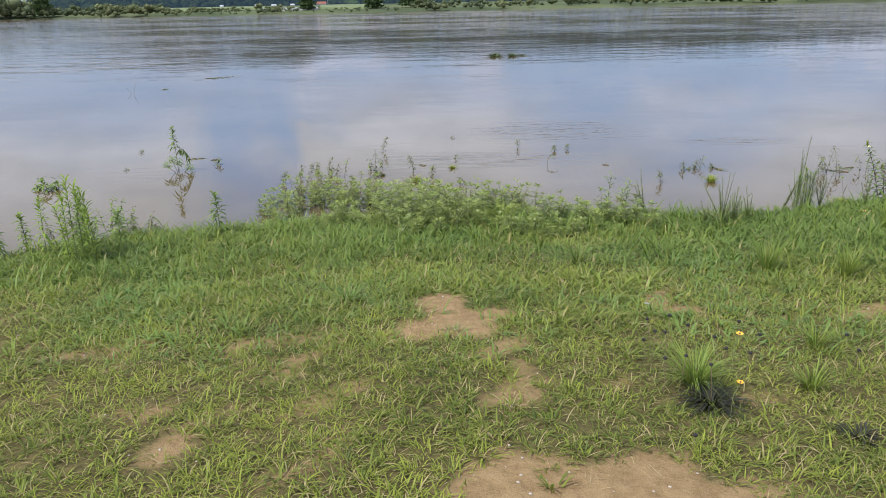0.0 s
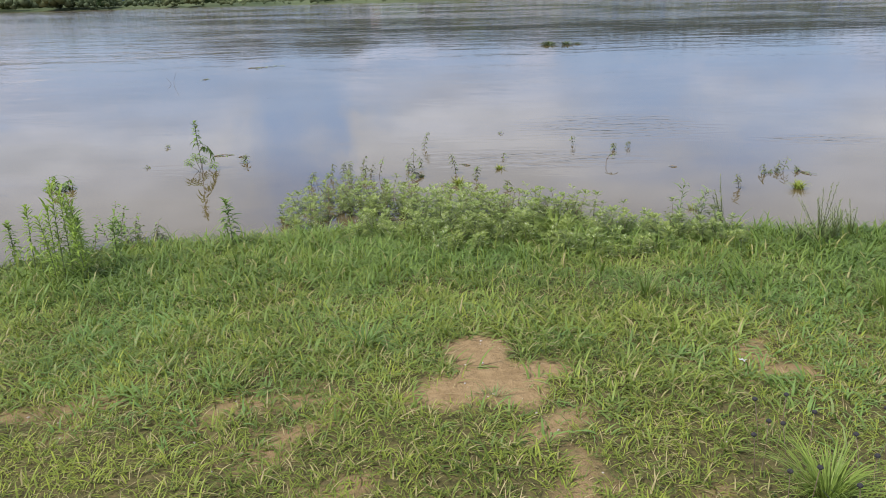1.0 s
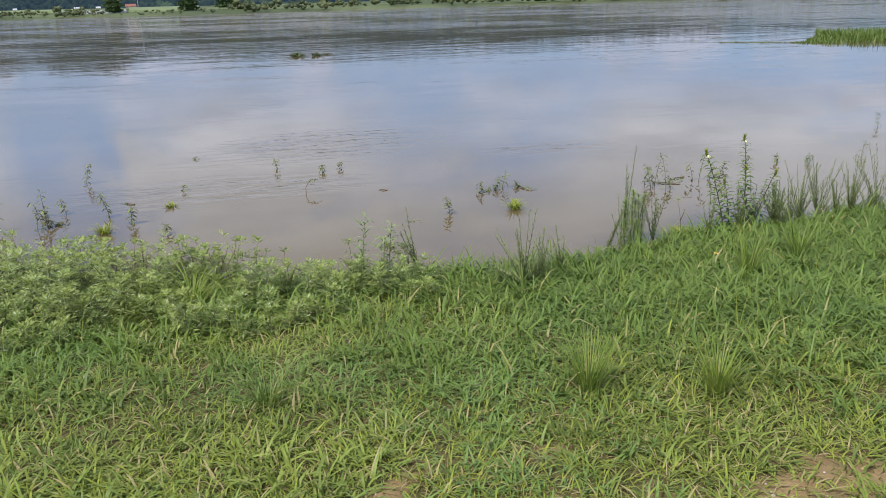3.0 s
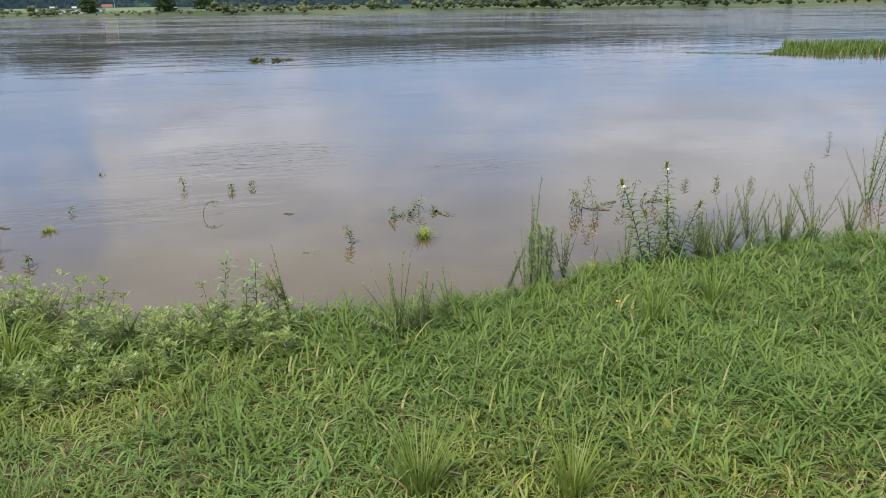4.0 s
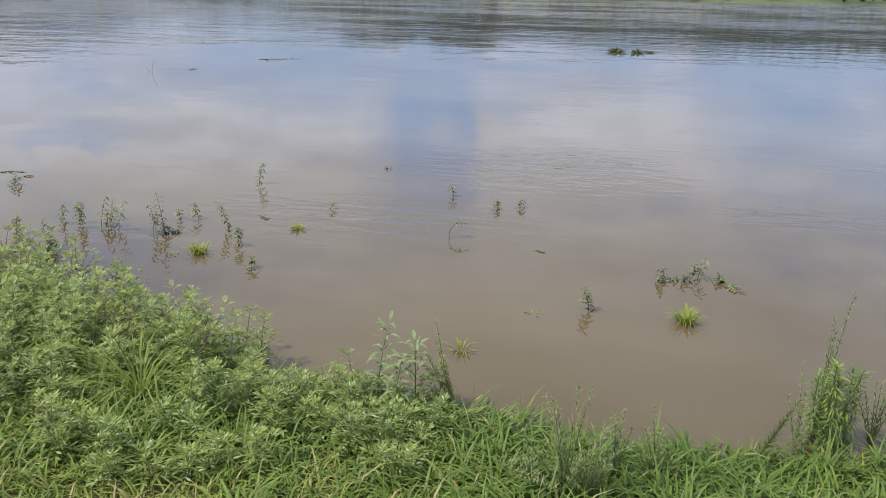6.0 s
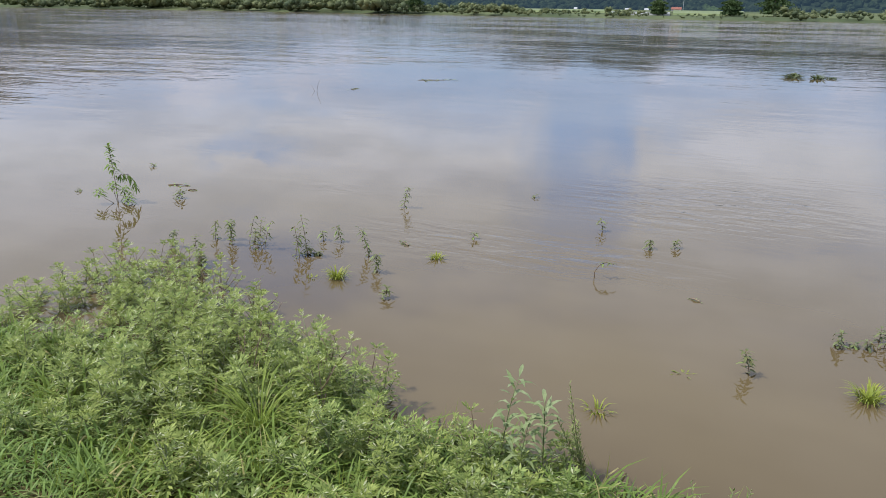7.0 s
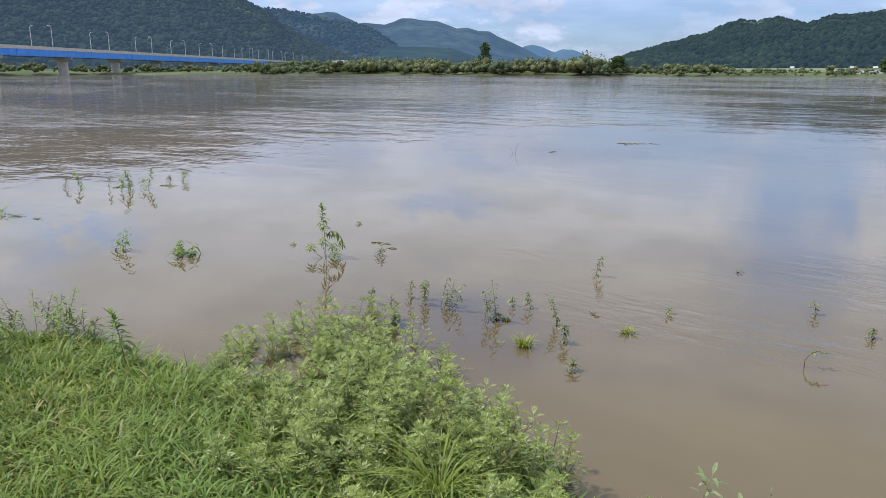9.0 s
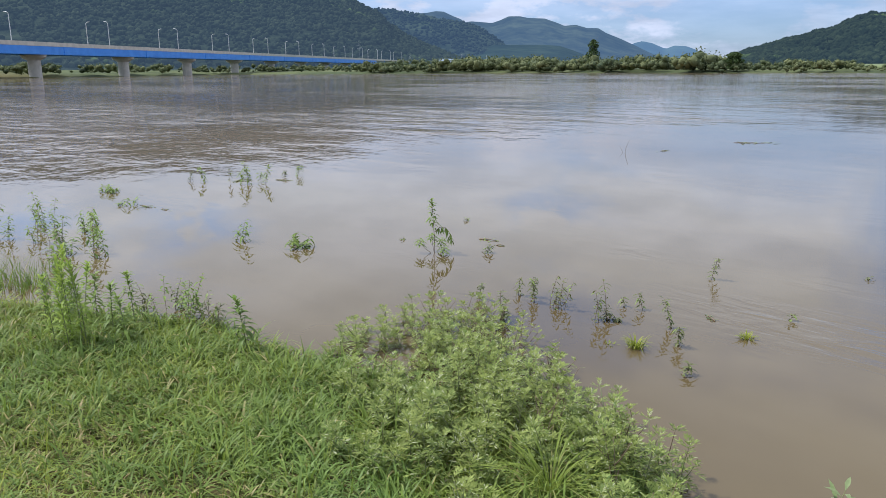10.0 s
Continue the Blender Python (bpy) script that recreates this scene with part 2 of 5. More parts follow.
def water_material():
    """Silty flood water: calm by the bank, streaked where the current runs."""
    m, n, out, p = material("silty_water")
    pos = n.add("ShaderNodeNewGeometry").outputs["Position"]
    sepn = n.add("ShaderNodeSeparateXYZ")
    n.link(pos, sepn.inputs[0])
    p.inputs["IOR"].default_value = 1.333
    p.inputs["Specular IOR Level"].default_value = 0.5
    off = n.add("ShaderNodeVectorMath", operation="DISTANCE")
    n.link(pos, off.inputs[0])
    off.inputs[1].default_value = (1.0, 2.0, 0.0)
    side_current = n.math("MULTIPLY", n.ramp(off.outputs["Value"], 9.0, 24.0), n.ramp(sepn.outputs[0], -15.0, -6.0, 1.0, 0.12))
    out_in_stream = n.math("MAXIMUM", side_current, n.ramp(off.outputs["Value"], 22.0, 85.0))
    patches = n.ramp(n.noise(n.scaled(pos, (0.6, 1.0, 1)), 0.045, 9.0, 0.72), 0.45, 0.57)
    stream = n.math("MULTIPLY", out_in_stream, n.math("ADD", n.math("MULTIPLY", patches, 0.80), 0.20))
    silt = n.ramp(n.noise(n.scaled(pos, (0.25, 0.5, 1)), 0.7, 4.0), 0.3, 0.7)
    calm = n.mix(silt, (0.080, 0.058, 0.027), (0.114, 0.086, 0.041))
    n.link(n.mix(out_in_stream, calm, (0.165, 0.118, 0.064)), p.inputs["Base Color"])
    swell = n.noise(n.scaled(pos, (0.45, 1.0, 1)), 0.6, 4.0, 0.55, warp=0.4)
    n1 = n.bump(n.noise(n.scaled(pos, (0.3, 1.0, 1)), 0.15, 4.0, 0.6, warp=0.3), 0.7, n.math("MULTIPLY", n.ramp(off.outputs["Value"], 40.0, 160.0), n.math("ADD", n.math("MULTIPLY", patches, 0.6), 0.25)))
    n1 = n.bump(swell, 0.14, n.math("ADD", n.math("MULTIPLY", stream, 0.95), 0.012), n1)
    chop = n.noise(n.scaled(pos, (0.75, 1.0, 1)), 1.7, 3.0, 0.6, warp=0.5)
    n1 = n.bump(chop, 0.05, n.math("ADD", n.math("MULTIPLY", stream, 0.9), 0.006), n1)
    ripple = n.noise(n.scaled(pos, (0.4, 1.0, 1)), 6.0, 3.0, 0.5, warp=0.3)
    puff = n.ramp(n.noise(n.scaled(pos, (0.4, 1.0, 1)), 0.42, 3.0), 0.53, 0.66)
    def spot(x, y, rx, ry):
        g = n.add("ShaderNodeVectorMath", operation="DISTANCE")
        n.link(n.scaled(pos, (1 / rx, 1 / ry, 1)), g.inputs[0])
        g.inputs[1].default_value = (x / rx, y / ry, 0)
        return n.ramp(g.outputs["Value"], 0.35, 1.0, 1.0, 0.0)

    cat = n.math("MAXIMUM", spot(1.9, 12.2, 1.9, 1.7), n.math("MAXIMUM", spot(0.6, 9.9, 2.0, 0.75), spot(4.4, 10.9, 1.1, 0.5)))
    puff = n.math("MAXIMUM", n.math("MULTIPLY", puff, 0.3), cat)
    n2 = n.bump(ripple, 0.014, n.math("ADD", n.math("ADD", n.math("MULTIPLY", puff, 0.95), n.math("MULTIPLY", stream, 0.35)), 0.015), n1)
    n.link(n2, p.inputs["Normal"])
    n.link(n.math("ADD", n.math("MULTIPLY", stream, 0.05), 0.025), p.inputs["Roughness"])
    clear = n.add("ShaderNodeBsdfTransparent")
    clear.inputs[0].default_value = (0.75, 0.62, 0.45, 1)
    mixer = n.add("ShaderNodeMixShader")
    mixer.inputs[0].default_value = 0.05
    n.link(p.outputs[0], mixer.inputs[1])
    n.link(clear.outputs[0], mixer.inputs[2])
    n.link(mixer.outputs[0], out.inputs[0])
    return m


SOIL, WATER = soil_material(), water_material()


# ---------------------------------------------------------------- geometry helpers
def array_mesh(name, verts, *face_sets):
    """A mesh from a vertex array and arrays of faces (triangles, quads)."""
    me = bpy.data.meshes.new(name)
    verts = np.asarray(verts, dtype=np.float32)
    me.vertices.add(len(verts))
    me.vertices.foreach_set("co", verts.ravel())
    loops = np.concatenate([f.ravel() for f in face_sets]).astype(np.int32)
    sizes = np.concatenate([np.full(len(f), f.shape[1]) for f in face_sets]).astype(np.int32)
    starts = np.concatenate(([0], np.cumsum(sizes)[:-1])).astype(np.int32)
    me.loops.add(len(loops))
    me.loops.foreach_set("vertex_index", loops)
    me.polygons.add(len(sizes))
    me.polygons.foreach_set("loop_start", starts)
    me.polygons.foreach_set("use_smooth", np.ones(len(sizes), dtype=bool))
    me.update(calc_edges=True)
    return me


def stuff(name, me, mat, label, category, kind="stuff"):
    me.materials.append(mat)
    return tagged(new(name, me), label, category, kind=kind)


class Geo:
    """Collects small faces for one part."""

    def __init__(self):
        self.v, self.f = [], []

    def tube(self, pts, r0, r1, sides=5):
        base = len(self.v)
        last = len(pts) - 1
        for i, p in enumerate(pts):
            t = (pts[min(i + 1, last)] - pts[max(i - 1, 0)]).normalized()
            a = t.cross(Vector((0.3, 0.9, 0.1))).normalized()
            b = t.cross(a)
            r = r0 + (r1 - r0) * i / last
            for k in range(sides):
                g = 2 * math.pi * k / sides
                self.v.append(p + a * (r * math.cos(g)) + b * (r * math.sin(g)))
        for i in range(last):
            for k in range(sides):
                q = base + i * sides
                k2 = (k + 1) % sides
                self.f.append((q + k, q + k2, q + sides + k2, q + sides + k))
        self.f.append(tuple(base + last * sides + k for k in range(sides)))

    def leaf(self, base, way, length, width, droop=0.3, fold=0.25, widest=0.4):
        """A folded lance-shaped leaf that droops towards its tip."""
        way = way.normalized()
        side = way.cross(Vector((0, 0, 1)))
        side = side.normalized() if side.length > 1e-4 else Vector((1, 0, 0))
        up = side.cross(way).normalized()
        q = len(self.v)
        self.v.append(base.copy())
        for s, wd in ((widest, 1.0), (0.5 + widest / 2, 0.72)):
            mid = base + way * (length * s) - Vector((0, 0, droop * length * s * s))
            for g in (-1, 0, 1):
                self.v.append(mid + side * (g * width * wd / 2) + up * (abs(g) * fold * width * wd / 2))
        self.v.append(base + way * length - Vector((0, 0, droop * length)))
        self.f += [(q, q + 2, q + 1), (q, q + 3, q + 2), (q + 1, q + 2, q + 5, q + 4), (q + 2, q + 3, q + 6, q + 5),
                   (q + 4, q + 5, q + 7), (q + 5, q + 6, q + 7)]

    def lobe(self, base, way, side, length, width):
        """One narrow pointed lobe of a cut leaf."""
        q = len(self.v)
        mid = base + way * (length * 0.5)
        self.v += [base.copy(), mid - side * (width / 2), base + way * length, mid + side * (width / 2)]
        self.f.append((q, q + 1, q + 2, q + 3))

    def cut_leaf(self, base, way, length, rng, droop=0.25):
        """A mugwort leaf: a stalk with pairs of lobes and an end lobe."""
        way = way.normalized()
        side = way.cross(Vector((0, 0, 1)))
        side = side.normalized() if side.length > 1e-4 else Vector((1, 0, 0))
        up = side.cross(way).normalized()
        bent = lambda s: base + way * (length * s) - Vector((0, 0, droop * length * s * s))
        w_ = length * 0.125
        self.lobe(base, (bent(0.45) - base).normalized(), side, length * 0.5, w_ * 0.6)
        for s, part_len in ((0.22, 0.30), (0.42, 0.46), (0.62, 0.42)):
            for g in (-1, 1):
                out_way = (way * 0.8 + side * g * 0.7 + up * rng.uniform(-0.1, 0.25)).normalized()
                self.lobe(bent(s), out_way, (side * 0.7 - way * g * 0.7).normalized(), length * part_len * rng.uniform(0.8, 1.15), w_)
        end = (bent(1.0) - bent(0.5)).normalized()
        self.lobe(bent(0.55), end, side, length * 0.5, w_ * 1.2)

    def mesh(self, name):
        me = bpy.data.meshes.new(name)
        me.from_pydata(self.v, [], self.f)
        me.polygons.foreach_set("use_smooth", np.ones(len(me.polygons), dtype=bool))
        return me


def part(name, geo, mat, parent, label=""):
    me = geo if isinstance(geo, bpy.types.Mesh) else geo.mesh(name)
    me.materials.append(mat)
    ob = new(name, me)
    ob.parent = parent
    return tagged(ob, label)


def thing(name, m, label, category, group=""):
    ob = new(name)
    ob.empty_display_size = 0.05
    ob.matrix_basis = m
    return tagged(ob, label, category, group)


def box_geo(sx, sy, sz, at=(0, 0, 0), bevel=0.0):
    bm = bmesh.new()
    bmesh.ops.create_cube(bm, size=1.0, matrix=Matrix.Translation(at) @ Matrix.Diagonal((sx, sy, sz, 1)))
    if bevel:
        bmesh.ops.bevel(bm, geom=bm.edges[:], offset=bevel, segments=2, affect="EDGES", clamp_overlap=True)
    me = bpy.data.meshes.new("box")
    bm.to_mesh(me)
    bm.free()
    return me


# value noise in numpy, for turf and slopes
_table = np.random.RandomState(4).rand(256, 256)


def vnoise(x, y):
    xi, yi = np.floor(x).astype(int), np.floor(y).astype(int)
    fx, fy = x - xi, y - yi
    fx, fy = fx * fx * (3 - 2 * fx), fy * fy * (3 - 2 * fy)
    g = lambda a, b: _table[(xi + a) % 256, (yi + b) % 256]
    return (g(0, 0) * (1 - fx) + g(1, 0) * fx) * (1 - fy) + (g(0, 1) * (1 - fx) + g(1, 1) * fx) * fy


def fbm(x, y, octaves=4):
    x, y = np.asarray(x, dtype=float), np.asarray(y, dtype=float)
    total, amp, norm = 0.0, 1.0, 0.0
    for o in range(octaves):
        total = total + amp * vnoise(x * 2 ** o + 17.3 * o, y * 2 ** o + 5.1 * o)
        norm, amp = norm + amp, amp * 0.5
    return total / norm


# ---------------------------------------------------------------- lie of the land (water level is z = 0)
SHORE_X = (-1000, -40, -10, -6, -4.6, -4, -3, -2, -1.4, -0.9, 0, 0.6, 1.1, 1.6, 2.4, 3, 3.6, 4.3, 5.6, 6.6, 9, 40, 1000)
SHORE_Y = (-200, -16, 2.2, 4.6, 5.45, 5.85, 6.4, 6.62, 6.78, 6.92, 7.15, 7.2, 7.0, 6.88, 6.82, 6.78, 6.95, 7.05, 7.22, 7.28, 7.5, 12, 60)
FAR_AZ = (-95, -60, -35, 0, 15, 30, 40, 48, 54, 58, 62.8, 66, 70, 75.5, 82, 88, 95)
FAR_R = (900, 500, 317, 262, 270, 320, 400, 430, 455, 470, 466, 416, 366, 318, 292, 300, 340)
MID = Vector((2.6, 4.3, 0))


def shore(x):
    return np.interp(x, SHORE_X, SHORE_Y)


def land(x, y):
    """Height of the ground: near bank, river bed and far bank."""
    x, y = np.asarray(x, dtype=float), np.asarray(y, dtype=float)
    d = shore(x) - y + 0.22 * (fbm(x * 1.6, y * 1.6, 3) - 0.5)
    near = np.where(d > 0, 0.55 * np.tanh(d * 0.078 / 0.55), np.maximum(0.13 * d, -2.5))
    az = np.degrees(np.arctan2(-(x - MID.x), y - MID.y))
    e = np.hypot(x - MID.x, y - MID.y) - np.interp(az, FAR_AZ, FAR_R) - 8 * (fbm(x * 0.02, y * 0.02, 3) - 0.5)
    flank = np.where(np.abs(az) < 92, np.clip(e * 0.12, -2.5, 1.0) + np.clip(e - 30, 0, 120) * 0.018, -2.5)
    return np.where(d > 0, near, np.maximum(near, flank)) + np.where(d > 0, 0.03, 0.0) * (fbm(x * 3.1, y * 3.1, 3) - 0.5)


BARE = (  # x, y, half widths, bareness of worn patches
    (0.03, 4.25, 0.16, 0.36, 0.95), (0.10, 3.88, 0.22, 0.26, 0.9), (-0.16, 3.72, 0.10, 0.09, 0.65), (0.36, 3.4, 0.12, 0.30, 0.55), (0.42, 2.95, 0.09, 0.28, 0.5),
    (0.60, 2.04, 0.66, 0.32, 1.25), (-1.9, 3.66, 0.45, 0.16, 0.32), (-1.06, 2.56, 0.15, 0.15, 0.7), (-0.72, 3.3, 0.13, 0.09, 0.5), (-0.69, 3.8, 0.16, 0.10, 0.45),
    (-0.6, 2.85, 0.4, 0.16, 0.16), (2.45, 3.98, 0.45, 0.18, 0.45), (2.95, 4.15, 0.36, 0.17, 0.5), (0.84, 3.05, 0.16, 0.10, 0.4),
    (1.47, 4.24, 0.17, 0.12, 0.75), (1.34, 5.04, 0.14, 0.11, 0.5), (1.7, 5.46, 0.26, 0.12, 0.6), (1.64, 4.45, 0.2, 0.12, 0.4), (-1.05, 3.65, 0.22, 0.1, 0.4),
    (1.0, 6.02, 0.18, 0.1, 0.4))


def turf(x, y):
    """1 under closed grass, 0 on bare sand."""
    x, y = np.asarray(x, dtype=float), np.asarray(y, dtype=float)
    wx, wy = x + 0.55 * (fbm(x * 3.5, y * 3.5) - 0.5), y + 0.55 * (fbm(x * 3.5 + 40, y * 3.5) - 0.5)
    bare = np.zeros_like(x)
    for cx, cy, rx, ry, k in BARE:
        q = ((wx - cx) / rx) ** 2 + ((wy - cy) / ry) ** 2
        bare = np.maximum(bare, k * np.clip(1.35 - q, 0, 1))
    thin = np.clip((5.6 - y) / 1.6, 0, 1) * np.clip(0.8 - np.abs(fbm(x * 2.3 + 9, y * 2.3)) * 1.0, 0, 0.5) * 0.5
    speck = np.clip(fbm(x * 13 + 3, y * 13, 2) - 0.58, 0, 1) * 2.0 * np.clip((6.0 - y) / 1.5, 0, 1)
    return np.clip(1 - bare - thin - speck, 0, 1)


def build_ground():
    n = 300
    u = np.linspace(-1, 1, n)
    ax = 3.0 * np.sinh(7.9 * u)
    gx, gy = np.meshgrid(ax + 0.5, ax + 4.6)
    gx, gy = gx.ravel(), gy.ravel()
    verts = np.stack([gx, gy, land(gx, gy)], 1)
    i = np.arange(n * n).reshape(n, n)
    quads = np.stack([i[:-1, :-1].ravel(), i[:-1, 1:].ravel(), i[1:, 1:].ravel(), i[1:, :-1].ravel()], 1)
    me = array_mesh("ground", verts, quads)
    me.attributes.new("turf", "FLOAT", "POINT").data.foreach_set("value", turf(gx, gy).astype(np.float32))
    stuff("ground", me, SOIL, "sandy river bank and flood plain under worn grass", "ground", "structure")


build_ground()
n_w = 40
wu = 3900 * np.sign(np.linspace(-1, 1, n_w)) * np.abs(np.linspace(-1, 1, n_w)) ** 2
wx_, wy_ = np.meshgrid(wu, wu)
wi = np.arange(n_w * n_w).reshape(n_w, n_w)
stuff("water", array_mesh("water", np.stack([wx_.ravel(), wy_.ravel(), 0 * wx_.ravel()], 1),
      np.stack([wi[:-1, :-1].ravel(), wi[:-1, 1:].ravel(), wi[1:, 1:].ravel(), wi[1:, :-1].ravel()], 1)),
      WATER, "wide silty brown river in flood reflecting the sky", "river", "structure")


# ---------------------------------------------------------------- distance: hills, thicket, fields, bridge
def polar(az, d, z=0.0):
    h = heading(az)
    return Vector((MID.x + h.x * d, MID.y + h.y * d, z))


def ridge(name, knots, foot, crest, mat, label, seed, crowns, crown_size, step=0.25, folds=0.32):
    """A wooded hill range: az/elevation knots of its skyline, foot and crest distances."""
    kaz, kel = [k[0] for k in knots], [k[1] for k in knots]
    az = np.arange(kaz[0], kaz[-1], step)
    rows = np.concatenate([np.linspace(0, 1, 34), [1.12, 1.35, 1.7]])
    a, r = np.meshgrid(az, rows)

    def surface(a, r):
        h = np.maximum(crest * np.tan(np.radians(np.interp(a, kaz, kel))) - (1.15 * crown_size if crowns else 0), 0)
        spur = fbm(a * (0.32 if folds < 0.5 else 0.55) + seed, r * 2.2 + seed, 4) - 0.5
        d = foot + (crest - foot) * (r + 0.35 * spur * np.sin(np.pi * np.clip(r, 0, 1)))
        shape = np.where(r <= 1, np.power(np.clip(r, 0, 1), 0.85), np.clip(1 - (r - 1) * 1.3, 0, 1))
        z = h * (shape + folds * spur * np.sin(np.pi * np.clip(r, 0, 1)))
        ang = np.radians(a)
        return np.stack([MID.x - np.sin(ang) * d, MID.y + np.cos(ang) * d, z], -1)

    verts = surface(a, r).reshape(-1, 3)
    i = np.arange(a.size).reshape(a.shape)
    quads = np.stack([i[:-1, 1:].ravel(), i[:-1, :-1].ravel(), i[1:, :-1].ravel(), i[1:, 1:].ravel()], 1)
    ob = stuff(name, array_mesh(name, verts, quads), mat, label, "hill", "structure")
    if crowns:
        rng = np.random.RandomState(seed)
        ca, cr = rng.uniform(max(kaz[0], -38), min(kaz[-1], 80), crowns), rng.uniform(0.02, 1.03, crowns)
        ca = np.where((kaz[0] < 0) & (rng.rand(crowns) < 0.7), rng.uniform(1.0, 28.6, crowns), ca)
        clear = fbm(ca * 0.6 + seed, cr * 5, 3)
        ok = (np.interp(ca, kaz, kel) > 0.25) & (clear < 0.72)
        at = surface(ca[ok], cr[ok])
        woods("hillside_woods", at, crown_size, rng, mat, "dense dark green woods covering the hillside")
    return ob


ico = bmesh.new()
bmesh.ops.create_icosphere(ico, subdivisions=1, radius=1.0)
ICO_V = np.array([v.co[:] for v in ico.verts])
ICO_F = np.array([[v.index for v in f.verts] for f in ico.faces])
ico.free()


def woods(name, at, size, rng, mat, label):
    """Tree crowns as uneven clumps, joined into one mesh."""
    n = len(at)
    s = size * rng.uniform(0.6, 1.35, n)
    v = ICO_V[None] * (s[:, None] * np.ones(3) * np.array([1, 1, 0.95]))[:, None, :]
    v = v * (1 + rng.uniform(-0.28, 0.28, (n, len(ICO_V), 1)))
    v = v + at[:, None, :] + np.array([0, 0, 0.35 * size])
    f = ICO_F[None] + (np.arange(n) * len(ICO_V))[:, None, None]
    return stuff(name, array_mesh(name, v.reshape(-1, 3), f.reshape(-1, 3)), mat, label, "trees")


def hill_material(name, a, b, scale, haze, clearings=0.5):
    """Woods far off; the haze in front of them is painted as emission of the slopes."""
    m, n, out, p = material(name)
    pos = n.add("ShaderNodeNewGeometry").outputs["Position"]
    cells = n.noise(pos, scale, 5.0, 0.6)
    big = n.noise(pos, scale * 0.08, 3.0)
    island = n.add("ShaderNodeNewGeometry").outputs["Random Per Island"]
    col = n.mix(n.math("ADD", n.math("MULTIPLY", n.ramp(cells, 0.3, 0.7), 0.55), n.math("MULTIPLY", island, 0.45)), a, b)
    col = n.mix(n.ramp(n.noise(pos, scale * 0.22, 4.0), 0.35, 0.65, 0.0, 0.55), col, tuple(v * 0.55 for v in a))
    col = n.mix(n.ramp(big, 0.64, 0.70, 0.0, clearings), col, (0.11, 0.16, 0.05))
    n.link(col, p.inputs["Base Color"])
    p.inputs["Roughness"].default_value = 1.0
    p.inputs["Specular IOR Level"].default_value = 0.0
    # distance haze as an even bluish glow; the woods give off no light
    p.inputs["Emission Color"].default_value = (*haze, 1)
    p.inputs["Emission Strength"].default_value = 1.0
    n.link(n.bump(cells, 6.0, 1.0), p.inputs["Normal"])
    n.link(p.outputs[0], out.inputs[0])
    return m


# the colour after the scale is painted haze, stronger and bluer on farther hills
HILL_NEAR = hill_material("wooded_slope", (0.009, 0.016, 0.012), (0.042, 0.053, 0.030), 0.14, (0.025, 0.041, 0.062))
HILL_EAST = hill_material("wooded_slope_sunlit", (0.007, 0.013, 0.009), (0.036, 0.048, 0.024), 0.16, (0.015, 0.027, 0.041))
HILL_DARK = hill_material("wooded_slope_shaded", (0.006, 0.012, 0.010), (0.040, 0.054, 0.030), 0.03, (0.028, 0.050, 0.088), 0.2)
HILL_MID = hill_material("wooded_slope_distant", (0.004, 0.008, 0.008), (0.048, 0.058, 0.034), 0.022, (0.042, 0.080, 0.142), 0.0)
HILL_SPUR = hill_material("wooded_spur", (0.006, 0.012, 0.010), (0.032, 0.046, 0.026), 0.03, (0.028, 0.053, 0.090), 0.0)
HILL_FAR = hill_material("hazy_ridge", (0.030, 0.05, 0.03), (0.045, 0.07, 0.04), 0.02, (0.050, 0.098, 0.215), 0.0)

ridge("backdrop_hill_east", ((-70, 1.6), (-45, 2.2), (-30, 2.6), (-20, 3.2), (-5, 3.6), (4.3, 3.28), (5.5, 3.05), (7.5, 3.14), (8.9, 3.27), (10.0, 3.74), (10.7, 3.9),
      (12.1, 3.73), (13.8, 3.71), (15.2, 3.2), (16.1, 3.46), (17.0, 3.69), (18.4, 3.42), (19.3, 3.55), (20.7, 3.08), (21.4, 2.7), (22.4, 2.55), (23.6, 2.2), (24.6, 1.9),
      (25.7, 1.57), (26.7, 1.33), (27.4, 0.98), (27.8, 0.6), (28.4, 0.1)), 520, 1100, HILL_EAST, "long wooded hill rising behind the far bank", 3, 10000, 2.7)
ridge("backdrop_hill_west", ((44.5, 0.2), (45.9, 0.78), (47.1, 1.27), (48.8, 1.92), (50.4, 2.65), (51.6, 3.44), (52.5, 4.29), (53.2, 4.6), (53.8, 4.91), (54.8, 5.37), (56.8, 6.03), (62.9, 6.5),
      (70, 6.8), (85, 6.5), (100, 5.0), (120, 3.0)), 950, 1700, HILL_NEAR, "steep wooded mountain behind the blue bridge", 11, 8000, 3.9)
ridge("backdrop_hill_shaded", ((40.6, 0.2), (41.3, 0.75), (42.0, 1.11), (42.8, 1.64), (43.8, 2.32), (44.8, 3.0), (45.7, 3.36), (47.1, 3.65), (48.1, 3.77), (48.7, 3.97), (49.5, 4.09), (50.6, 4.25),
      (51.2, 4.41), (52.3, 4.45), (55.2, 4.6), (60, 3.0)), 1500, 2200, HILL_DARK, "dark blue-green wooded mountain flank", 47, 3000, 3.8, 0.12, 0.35)
